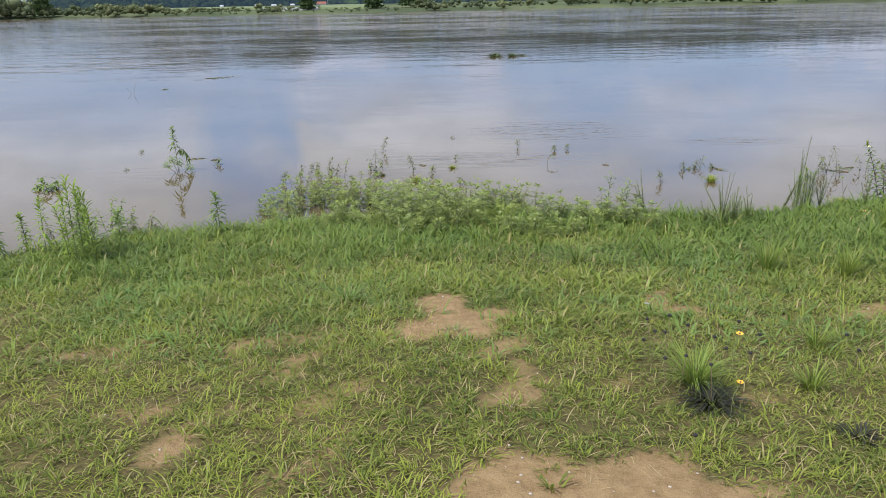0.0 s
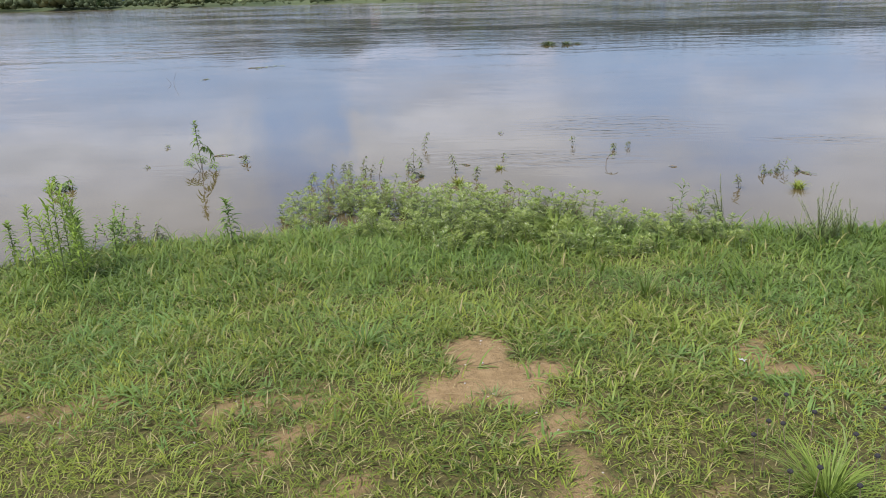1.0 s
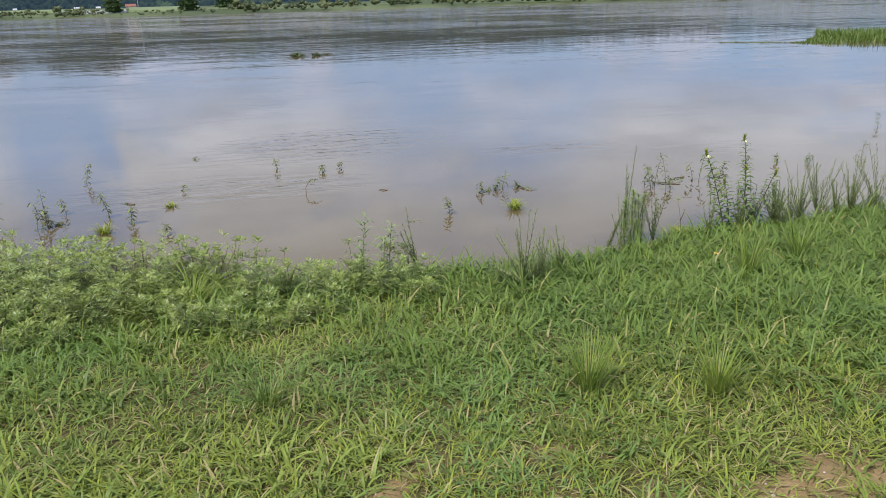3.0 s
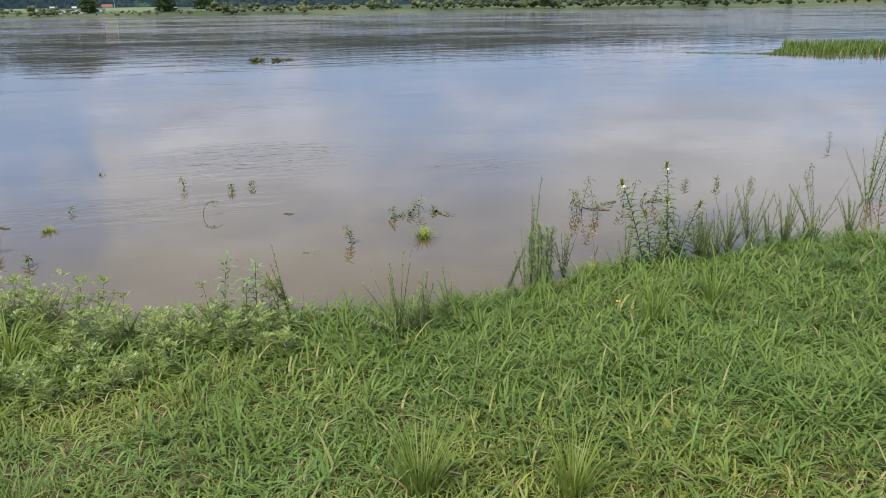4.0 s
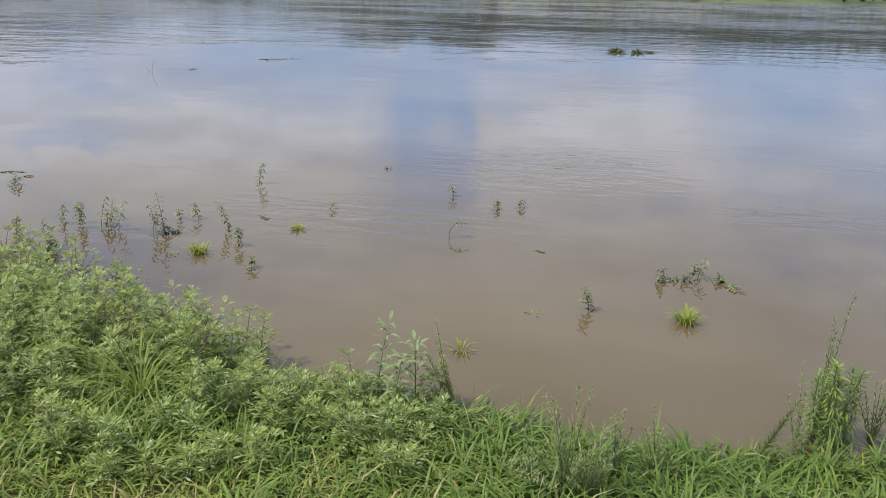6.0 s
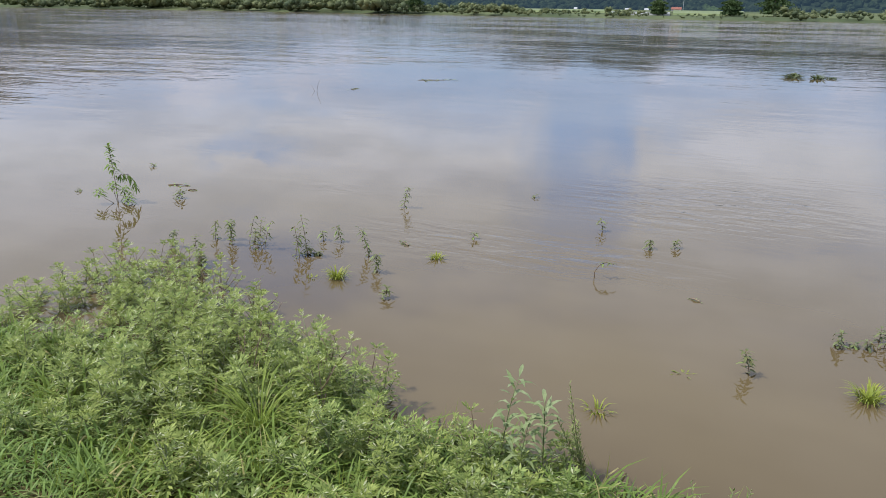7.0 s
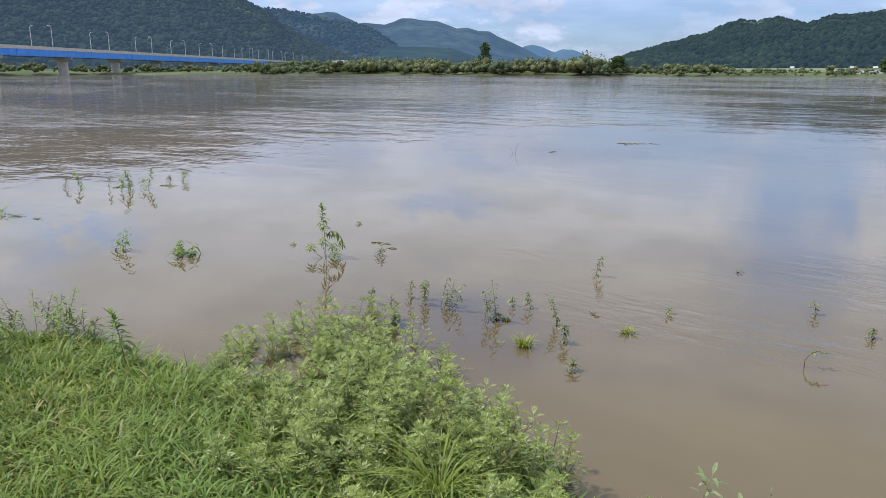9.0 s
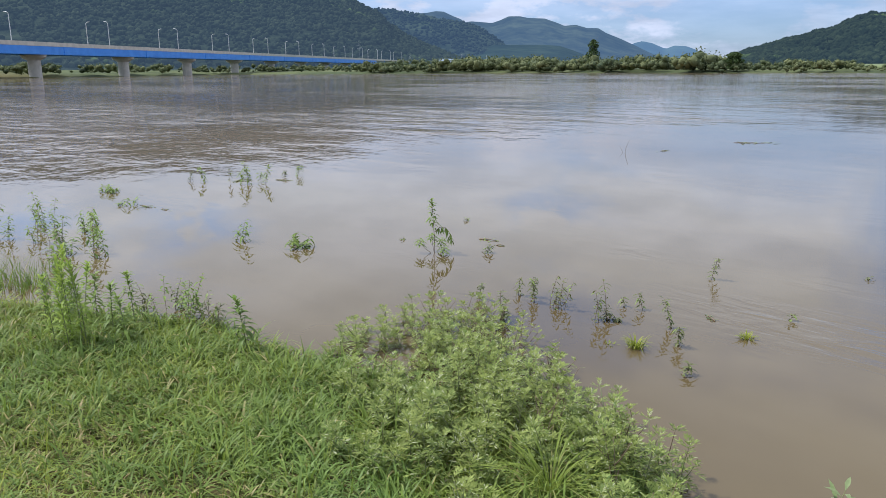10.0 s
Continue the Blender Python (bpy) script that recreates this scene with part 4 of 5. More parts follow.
# ---------------------------------------------------------------- single weeds along the water's edge
def weed(kind, x, y, h, seed, z=None, tilt=(0, 0), label="", **opts):
    rng = random.Random(seed)
    m = pose(x, y, on_land(x, y) if z is None else z, tilt[0], tilt[1], rng.uniform(0, 360))
    m = pose(x, y, m.translation.z, tilt[0], tilt[1], 0) @ pose(0, 0, 0, 0, 0, rng.uniform(0, 360))
    if kind == "horseweed":
        st, lf = horseweed(rng, h, **opts)
        return plant("horseweed", m, st, STEM, lf, WEED_TIP if seed % 3 == 0 else WEED, label or "upright horseweed with narrow green leaves at the water's edge", "weed", "horseweeds")
    if kind == "plume":
        st, lf = plume(rng, h, **opts)
        return plant("wormwood", m, st, STEM, lf, PLUME, label or "wiry dark green wormwood plumes at the water's edge", "weed", "wormwoods")
    if kind == "willow":
        st, lf = willow(rng, h, **opts)
        return plant("willow_sapling", m, st, STEM, lf, SILVER, label or "young willow shoot with pale narrow leaves", "sapling", "willow saplings")
    if kind == "mugwort":
        st, lf = mugwort(rng, h, **opts)
        return plant("mugwort", m, st, RED_STEM, lf, MUGWORT, label or "single mugwort standing in shallow water", "mugwort", "mugwort stand")
    st, lf, head = primrose(rng, h)
    t = plant("evening_primrose", m, st, RED_STEM, lf, PRIMROSE, label or "tall evening primrose with pale yellow flowers", "flower", "evening primroses")
    bud = Geo()
    for k in range(16):
        a = k * 2.4
        bud.leaf(head - Vector((0, 0, 0.05 - 0.003 * k)), Vector((math.cos(a), math.sin(a), 1.8)), 0.035, 0.010, 0.05)
    part("bud", bud, YELLOW_GREEN, t, "yellow-green bud cluster")
    flower = Geo()
    for k in range(4):
        a = k * math.pi / 2
        flower.leaf(head + Vector((-0.02, -0.01, -0.05)), Vector((math.cos(a) - 0.6, math.sin(a), 0.5)), 0.021, 0.017, 0.1, 0.2, 0.6)
    part("flower", flower, PALE_PETAL, t, "pale yellow flower")
    return t


for i, (x, y, h) in enumerate(((-3.66, 5.85, 0.40), (-3.52, 6.05, 0.36), (-3.28, 5.9, 0.50), (-2.68, 5.98, 0.38),
                               (-3.80, 5.75, 0.36), (-3.72, 5.95, 0.30), (-3.0, 6.0, 0.40), (-3.12, 6.2, 0.45))):
    weed("horseweed", x, y, h, 40 + i, leaves=74, size=0.12, width=0.021)
for i, (x, y, h) in enumerate(((-2.90, 5.64, 0.70), (-2.77, 5.72, 0.62), (-2.98, 5.70, 0.56), (-2.84, 5.76, 0.60), (-2.74, 5.62, 0.46), (-2.93, 5.58, 0.5), (-2.86, 5.68, 0.66))):
    weed("horseweed", x, y, h, 42 + 3 * i, leaves=70, size=0.15, width=0.017, lean=0.09, bare=0.06, rise=0.7, label="tall bright green horseweed clump at the flooded edge")
weed("horseweed", -2.0, 6.55, 0.42, 70, leaves=60, size=0.14, width=0.026, bare=0.3)

# right-hand edge
weed("willow", 1.66, 6.98, 0.42, 101)
weed("willow", 1.84, 7.0, 0.40, 102)
weed("willow", 1.78, 6.86, 0.30, 103)
weed("plume", 2.04, 6.98, 0.52, 104, tilt=(4, -17), branches=4, spread=0.24, twigs=26, label="leaning wormwood with spiky grey-green shoots")
weed("plume", 2.58, 6.42, 0.50, 105, branches=13, spread=0.55, twigs=20)
weed("plume", 2.66, 6.42, 0.30, 106, branches=8)
weed("plume", 2.46, 6.45, 0.26, 107, branches=6)
weed("horseweed", 3.64, 7.14, 0.44, 108, leaves=150, size=0.09, width=0.009, label="bushy feathery horseweed at the water's edge")
weed("horseweed", 3.68, 7.12, 0.40, 109, leaves=130, size=0.09, width=0.008)
for i, (dx, dy, tx, ty) in enumerate(((-0.07, 0.0, 4, -14), (0.08, 0.02, -4, 14), (0.0, -0.06, 14, 0), (0.13, 0.05, -6, 22), (-0.03, 0.08, -14, -5))):
    weed("horseweed", 3.64 + dx * 0.6, 7.14 + dy * 0.6, 0.40 - 0.02 * i, 151 + 3 * i, tilt=(tx * 0.6, ty * 0.6), leaves=120, size=0.085, width=0.007)
weed("plume", 3.60, 7.16, 0.80, 110, branches=2, spread=0.08, twigs=40)
weed("plume", 3.84, 7.18, 0.45, 111, branches=7, spread=0.3)
weed("plume", 3.50, 7.0, 0.44, 112, branches=3, spread=0.2)
weed("plume", 3.32, 6.9, 0.42, 113, tilt=(0, 22), branches=2, spread=0.08, twigs=30)
weed("plume", 2.92, 6.66, 0.32, 114, branches=4, spread=0.3, twigs=20)
weed("plume", 2.76, 6.6, 0.34, 137, branches=4, spread=0.3, twigs=20)
weed("plume", 4.22, 7.05, 0.45, 115, branches=4, spread=0.22, twigs=22)
weed("mugwort", 4.08, 7.2, 0.30, 116, leaves=10, size=0.045)
weed("primrose", 4.46, 7.22, 0.70, 117, tilt=(0, -13))
weed("primrose", 4.66, 7.30, 0.72, 118, tilt=(0, 2))
weed("primrose", 4.62, 7.22, 0.50, 134, tilt=(3, -4))
weed("plume", 4.56, 7.2, 0.36, 135, branches=9, spread=0.5)
weed("plume", 4.74, 7.3, 0.42, 136, branches=8, spread=0.4)
weed("primrose", 4.72, 7.25, 0.48, 119, tilt=(4, 8))
weed("primrose", 4.54, 7.28, 0.40, 133, tilt=(-6, -3))
for i, (x, y, h, s) in enumerate(((4.95, 7.32, .42, .35), (5.2, 7.36, .50, .4), (5.42, 7.42, .52, .35), (5.7, 7.38, .42, .4), (5.97, 7.4, .56, .5), (6.3, 7.42, .42, .4), (5.08, 7.45, .36, .3))):
    weed("plume", x, y, h, 120 + i, branches=9, spread=s, twigs=20, tilt=(0, 6 if i % 2 else -4))
for i, (x, y, h) in enumerate(((4.86, 7.22, .40), (5.0, 7.2, .46), (5.14, 7.26, .38), (5.28, 7.24, .52), (5.5, 7.3, .40), (5.62, 7.3, .5), (5.82, 7.34, .38), (4.9, 7.12, .34))):
    weed("plume", x, y, h, 160 + i, branches=7, spread=0.4, twigs=18, tilt=(0, 10 if i % 3 == 0 else -5))
weed("horseweed", 7.2, 8.22, 0.92, 130, leaves=100, label="tall green horseweed on the bank beyond the primroses")
weed("horseweed", 7.36, 8.25, 0.80, 131, leaves=100)
weed("plume", 7.28, 8.3, 0.85, 132, branches=10)

# ---------------------------------------------------------------- drowned plants standing in the shallows
rng_s = random.Random(77)


def sprig(x, y, h, leaves=12, size=0.056, lean=0.2, mat=WET_LEAF, label="muddy weed tip standing out of the flood water", tilt=0.0, spin=None):
    st, lf = Geo(), Geo()
    leaves, h = int(leaves * 2.4), h * 0.88
    depth = 0.12
    stems = 3 if leaves > 36 else 1
    for q in range(stems):
        pts = bent_stem(rng_s, (h + depth) * (1.0, 0.8, 0.65)[q], lean)
        gx, gy = (0, 0) if q == 0 else (rng_s.uniform(-0.12, 0.12), rng_s.uniform(-0.12, 0.12))
        pts = [p + Vector((gx, gy, 0)) for p in pts]
        st.tube(pts, 0.003, 0.0014, 4)
        low = min(0.8, depth / pts[-1].z)
        count = max(3, leaves // stems)
        for k in range(count):
            a = k * 2.4 + rng_s.uniform(-0.4, 0.4)
            s = low + (1 - low) * ((k + 0.5) / count) ** 0.75
            way = Vector((math.cos(a), math.sin(a), 0.2 + rng_s.uniform(-0.5, 0.6)))
            lf.leaf(along_line(pts, s), way, size * rng_s.uniform(0.6, 1.3), size * 0.32, rng_s.uniform(0.1, 0.8))
    m = pose(x, y, -depth, rng_s.uniform(-tilt, tilt), rng_s.uniform(-tilt, tilt), rng_s.uniform(0, 360) if spin is None else spin)
    return plant("flooded_weed", m, st, RED_STEM, lf, mat, label, "weed", "flooded weeds")


def flooded_tuft(x, y, h, n=26, label="yellow-green grass tuft just above the flood water"):
    t = thing("flooded_tuft", pose(x, y, -0.02), label, "grass tuft", "flooded tufts")
    part("blade", tussock(rng_s, int(n * 2.0), h * 1.1, 0.009, 0.75, 0.2), YELLOW_GREEN, t)
    return t


for x, y, h, n in ((-1.70, 9.0, .18, 9), (-1.58, 9.05, .20, 12), (-1.46, 8.95, .24, 14), (-1.36, 9.02, .28, 16), (-1.15, 8.95, .27, 18), (-1.36, 8.42, .24, 30),
                   (-1.85, 8.66, .17, 14), (-0.76, 9.0, .38, 20), (-0.72, 8.98, .12, 22), (-0.87, 9.4, .1, 6), (-0.7, 9.42, .16, 8), (-0.29, 9.17, .26, 14),
                   (-0.08, 8.9, .17, 14), (0.27, 8.42, .09, 8), (0.22, 10.0, .06, 5), (-0.8, 10.68, .24, 14)):
    sprig(x, y, h, n)
for x, y, h, n in ((1.18, 10.78, .13, 7), (1.64, 10.4, .09, 8), (1.82, 10.52, .08, 8), (3.04, 9.02, .12, 16), (3.25, 9.08, .17, 18), (3.4, 9.04, .05, 8),
                   (2.58, 8.36, .16, 12), (4.62, 8.66, .36, 22), (4.70, 8.56, .30, 20), (5.17, 8.8, .30, 16), (5.35, 8.75, .2, 14), (6.32, 9.2, .10, 8),
                   (7.44, 9.3, .16, 8), (8.98, 10.8, .2, 10), (6.0, 9.3, .08, 8), (6.6, 9.1, .1, 8), (-4.08, 9.65, .03, 4), (-4.38, 11.0, .04, 5), (0.2, 11.7, .03, 4)):
    sprig(x, y, h, n)
for x, y, h, n in ((-10.5, 9.95, .2, 12), (-10.24, 10.1, .30, 14), (-9.42, 10.55, .45, 34), (-9.3, 10.8, .40, 24), (-9.85, 11.5, .14, 12), (-9.75, 11.72, .22, 14),
                   (-9.65, 10.3, .3, 8), (-10.3, 8.33, .12, 22), (-10.1, 8.45, .14, 22), (-8.72, 8.2, .14, 16), (-5.31, 8.25, .30, 16), (-4.62, 8.55, .18, 24),
                   (-4.55, 8.62, .14, 16), (-2.98, 9.9, .10, 10)):
    sprig(x, y, h, n, 0.09 if n > 13 else 0.07, mat=WEED if n > 13 else WET_LEAF, label="green weed top standing out of the flood water")
for x, y, h, n in ((-8.3, 6.9, .45, 26), (-7.9, 6.95, .4, 22), (-7.6, 7.3, .25, 20), (-7.2, 7.1, .3, 18), (-6.9, 6.5, .4, 26), (-6.5, 6.65, .4, 30), (-6.2, 6.9, .45, 30),
                   (-6.1, 6.5, .3, 26), (-5.75, 6.75, .5, 30), (-7.4, 6.3, .35, 22), (-7.9, 6.3, .4, 22), (-5.6, 6.3, .25, 20)):
    sprig(x, y, h, n, 0.08, mat=WEED, label="leafy weed half drowned by the flooded bank")
for x, y, h, n in ((-3.25, 6.5, .36, 22), (-2.95, 6.55, .42, 24), (-2.8, 6.5, .30, 22), (-3.5, 6.45, .28, 18), (-3.05, 6.64, .40, 24), (-2.68, 6.6, .24, 18), (-3.38, 6.62, .30, 18), (-2.9, 6.7, .3, 18)):
    sprig(x, y, h, n, 0.065, mat=WEED if n > 18 else WET_LEAF, label="spindly weed rising from the shallows beside the bank")
flooded_tuft(0.2, 9.38, 0.10)
flooded_tuft(-0.25, 8.64, 0.14, 40)
flooded_tuft(3.14, 8.32, 0.15, 46)
flooded_tuft(2.24, 8.2, 0.05, 14)
flooded_tuft(1.93, 7.6, 0.11, 12)
flooded_tuft(4.02, 7.13, 0.18, 40)
flooded_tuft(-0.42, 8.55, 0.05, 18)


def tall_flooded():
    """The tall weed with a broken drooping side shoot, well out in the water."""
    rng = random.Random(5)
    st, lf = horseweed(rng, 0.71, 46, 0.12, 0.026, 0.05, 0.62)
    for k in range(14):
        a = k * 2.4
        lf.leaf(Vector((0, 0, 0.2 + 0.02 * k)), Vector((math.cos(a), math.sin(a), 0.4)), 0.07, 0.02, 0.6)
    arm = [Vector((0.0, 0.0, 0.36)), Vector((0.05, 0.03, 0.41)), Vector((0.11, 0.05, 0.40)), Vector((0.15, 0.07, 0.33)), Vector((0.17, 0.08, 0.24))]
    st.tube(arm, 0.004, 0.002, 4)
    for k in range(26):
        a = k * 2.4
        lf.leaf(along_line(arm, 0.15 + 0.85 * k / 26), Vector((math.cos(a) * 0.6, math.sin(a) * 0.6, -0.6)), 0.065, 0.02, 0.5)
    for bx, by, bz in ((-0.15, -0.05, 0.26), (0.12, -0.09, 0.2), (0.05, 0.12, 0.24), (-0.05, 0.06, 0.3)):
        st.tube([Vector((0, 0, 0.1)), Vector((bx * 0.7, by * 0.7, bz * 0.7)), Vector((bx, by, bz))], 0.003, 0.002, 4)
        for k in range(20):
            a = k * 2.4
            lf.leaf(Vector((bx, by, bz - 0.06 + 0.004 * k)), Vector((math.cos(a), math.sin(a), 0.7)), 0.10, 0.022, 0.7)
    plant("flooded_weed", pose(-3.36, 9.5, -0.13, 0, 0, 35), st, RED_STEM, lf, WEED, "tall drooping weed standing alone in the flood water", "weed", "flooded weeds")


tall_flooded()


def hooked(x, y):
    g = Geo()
    pts = [Vector((0, 0, -0.1)), Vector((0.0, 0, 0.05)), Vector((0.03, 0.01, 0.10)), Vector((0.08, 0.02, 0.125)), Vector((0.13, 0.03, 0.11))]
    g.tube(pts, 0.004, 0.002, 5)
    lf = Geo()
    for k in range(9):
        lf.leaf(along_line(pts, 0.5 + 0.055 * k), Vector((math.cos(k * 2.4), math.sin(k * 2.4), 0.2)), 0.05, 0.017, 0.5)
    plant("flooded_weed", pose(x, y, 0, 0, 0, 10), g, RED_STEM, lf, WET_LEAF, "hooked weed stem bowing over the flood water", "weed", "flooded weeds")


hooked(1.42, 9.5)


def debris(x, y, size, seed, label="small floating clump of dead leaves", leaves=14, tall=0.25, mat=WET_LEAF):
    rng = random.Random(seed)
    t = thing("floating_debris", pose(x, y, 0, 0, 0, rng.uniform(0, 360)), label, "debris", "floating debris")
    g = Geo()
    for _ in range(leaves):
        p = Vector((rng.gauss(0, 0.35) * size, rng.gauss(0, 0.12) * size, 0.004))
        a = rng.uniform(0, 6.28)
        g.leaf(p, Vector((math.cos(a), math.sin(a), rng.uniform(0, tall))), size * rng.uniform(0.2, 0.45), size * 0.09, 0.2)
    part("leaf", g, mat, t)
    tw = Geo()
    tw.tube([Vector((-size * 0.5, 0, 0.003)), Vector((0, size * 0.06, 0.012)), Vector((size * 0.5, 0, 0.003))], 0.006, 0.003, 4)
    part("twig", tw, RED_STEM, t)


for i, (x, y, s) in enumerate(((-3.4, 10.35, 0.22), (-3.1, 10.25, 0.1), (-7.3, 20.3, 0.3), (-6.8, 23.5, 0.7), (19.5, 31.6, 0.4), (2.15, 9.37, 0.08), (-8.4, 8.35, 0.3),
                               (-8.0, 8.45, 0.16), (3.45, 9.0, 0.2), (5.0, 8.9, 0.2), (4.8, 8.75, 0.25), (5.45, 8.85, 0.18), (-0.2, 9.6, 0.12), (17.8, 30.5, 0.3))):
    debris(x, y, s, 200 + i)
debris(-9.9, 10.65, 0.35, 223, "drift of floating dead stems caught among weeds", 20)
debris(-9.4, 11.2, 0.28, 224, "drift of floating dead stems caught among weeds", 16)
debris(2.25, 30.8, 0.9, 220, "dark green floating raft of uprooted weeds", 70, 0.9, RAFT)
debris(2.95, 30.7, 0.7, 221, "dark green floating raft of uprooted weeds", 50, 0.9, RAFT)
debris(3.3, 30.9, 0.6, 222, "dark green floating raft of uprooted weeds", 30, 0.7, RAFT)

twig = thing("drowned_twig", pose(-7.75, 19.35, -0.1), "thin bare forked twig standing in the river", "twig")
tg = Geo()
tg.tube([Vector((0, 0, 0)), Vector((0.04, 0, 0.22)), Vector((0.12, 0, 0.40))], 0.005, 0.003, 4)
tg.tube([Vector((0, 0, 0)), Vector((-0.08, 0, 0.16)), Vector((-0.18, 0.05, 0.24))], 0.005, 0.003, 4)
part("fork", tg, RED_STEM, twig)


# ---------------------------------------------------------------- grass as stuff
def blades(x, y, z, length, width, lean, bend, rng, seg=3, az=None):
    """Curved tapering blades, one strip each, as vertex and face arrays."""
    n = len(x)
    if az is None:
        az = rng.uniform(0, 2 * np.pi, n)
    cx, cy = np.cos(az), np.sin(az)
    px, py, pz = x.copy(), y.copy(), z.copy()
    out = []
    profile = (1.0, 0.95, 0.62) if seg == 3 else (1.0, 0.7)
    for k in range(seg):
        hw = width * profile[k] / 2
        out.append(np.stack([px - cy * -hw, py - cx * hw, pz], 1))
        out.append(np.stack([px + cy * -hw, py + cx * hw, pz], 1))
        th = lean + bend * (k + 0.5) / seg
        st = length / seg
        px, py, pz = px + cx * np.sin(th) * st, py + cy * np.sin(th) * st, pz + np.cos(th) * st
    out.append(np.stack([px, py, pz], 1))
    v = np.stack(out, 1)
    per = 2 * seg + 1
    base = (np.arange(n) * per)[:, None]
    quads = np.concatenate([base + np.array([[2 * k, 2 * k + 1, 2 * k + 3, 2 * k + 2]]) for k in range(seg - 1)])
    tris = base + np.array([[2 * seg - 2, 2 * seg - 1, 2 * seg]])
    return v.reshape(-1, 3), quads, tris


def sow(name, n, box, keep, long, wide, mat, label, seed, lean=(0.1, 0.9), bend=(0.2, 1.3), per=14, scatter=0.035):
    """Grass in clumps: blades spread outwards from each clump's middle."""
    rng = np.random.RandomState(seed)
    x0, x1, y0, y1 = box
    c = n // per
    cx, cy = rng.uniform(x0, x1, c), rng.uniform(y0, y1, c)
    alive = rng.rand(c) < keep(cx, cy)
    cx, cy = cx[alive], cy[alive]
    c = len(cx)
    size, tone = rng.uniform(0.45, 1.5, c), np.clip(0.5 + 2.2 * (fbm(cx * 2.6, cy * 2.6) - 0.5) + rng.normal(0, 0.3, c), 0, 1)
    k = np.repeat(np.arange(c), per)
    m = len(k)
    az = rng.uniform(0, 2 * np.pi, m)
    r = scatter * size[k] * np.sqrt(rng.rand(m))
    x, y = cx[k] + np.cos(az) * r, cy[k] + np.sin(az) * r
    ln = long(x, y) * size[k] * rng.uniform(0.55, 1.2, m)
    vs, qs, ts = blades(x, y, land(x, y) - 0.004, ln, wide * rng.uniform(0.7, 1.3, m) * np.clip(ln / 0.1, 0.6, 1.5),
                        rng.uniform(*lean, m), rng.uniform(*bend, m), rng, 3, az + rng.normal(0, 0.5, m))
    me = array_mesh(name, vs, qs, ts)
    me.attributes.new("tone", "FLOAT", "POINT").data.foreach_set("value", np.repeat(tone[k], 7).astype(np.float32))
    return stuff(name, me, mat, label, "grass")


edge_ok = lambda x, y: (y < shore(x) + np.maximum(0.03, 0.1 + 0.6 * (fbm(x * 2.6, y * 2.6, 3) - 0.45)))
near_walk = lambda x, y: np.clip((1.9 + 0.78 * (y - 1.5) - np.abs(x - 0.35 * (y - 2.0)) + 1.6 * (fbm(x * 0.9, y * 0.9) - 0.5)) / 0.9, 0.16, 1.0)      # thick beside the walk, thinner beyond
side_fade = lambda x: np.clip((6.6 - np.abs(x)) / 1.6, 0, 1)
turf_len = lambda x, y: 0.044 + 0.03 * np.clip((y - 3.6) / 2.0, 0, 1) + 0.035 * fbm(x * 1.3, y * 1.3)
sow("turf_grass", 400000, (-6.5, 6.5, 0.9, 5.4), lambda x, y: np.clip(turf(x, y) * 1.6 - 0.12, 0, 1) * np.clip((5.4 - y) / 1.0, 0, 1) * np.clip((4.6 - x) / 1.5, 0.2, 1)
    * side_fade(x) * np.clip((y - 0.9) / 1.2, 0, 1) * near_walk(x, y), turf_len, 0.0066, TURF, "short worn grass thinning out over sand", 1, (0.3, 1.3), (0.5, 1.8), 9, 0.034)
sow("bank_grass", 300000, (-6.8, 6.8, 3.2, 7.8), lambda x, y: edge_ok(x, y) * turf(x, y) * np.clip((y - 3.2) / 1.4, 0, 1) * side_fade(x) * near_walk(x, y),
    lambda x, y: 0.062 + 0.055 * fbm(x * 1.1 + 5, y * 1.1), 0.0080, GRASS, "thick green grass on the river bank", 2, (0.2, 1.2), (0.8, 2.2), 9, 0.042)
sow("arching_grass", 42000, (-3.4, 5.2, 4.9, 7.4), lambda x, y: edge_ok(x, y) * np.clip((y - shore(x) + 2.0) / 0.9, 0, 1) * np.clip(1.6 * fbm(x * 1.7 + 11, y * 1.7) - 0.2, 0, 1),
    lambda x, y: 0.13 + 0.09 * fbm(x * 1.5 + 3, y * 1.5), 0.0072, LUSH, "broad arching grass blades above the bank turf", 14, (0.1, 0.8), (1.0, 2.6), 7, 0.045)
sow("tall_grass", 95000, (1.6, 9.5, 3.9, 8.2), lambda x, y: edge_ok(x, y) * np.clip((x + 0.5 * (y - 5.5) - 2.3) / 1.2, 0, 1) * turf(x, y) * np.clip((9.5 - x) / 2.0, 0, 1) * np.clip((y - 3.9 + 1.5 * (fbm(x * 0.8, y * 0.8) - 0.5)) / 1.0, 0, 1),
    lambda x, y: 0.11 + 0.10 * fbm(x * 1.5, y * 1.5), 0.0066, LUSH, "lush taller grass near the water's edge", 3, (0.1, 1.0), (0.8, 2.5), 10, 0.05)
sow("tall_grass", 60000, (-7.5, 0.5, 4.4, 7.3), lambda x, y: edge_ok(x, y) * np.clip((y - shore(x) + 1.5) / 0.8, 0, 1),
    lambda x, y: 0.09 + 0.07 * fbm(x * 1.5 + 3, y * 1.5), 0.0076, GRASS, "lush grass running down into the water", 4, (0.1, 1.0), (0.7, 2.1), 10, 0.05)
sow("outer_grass", 9000, (-13, 13, -5, 2.2), lambda x, y: np.ones_like(x), lambda x, y: 0.08 + 0 * x, 0.010, TURF, "short grass farther up the bank", 5)
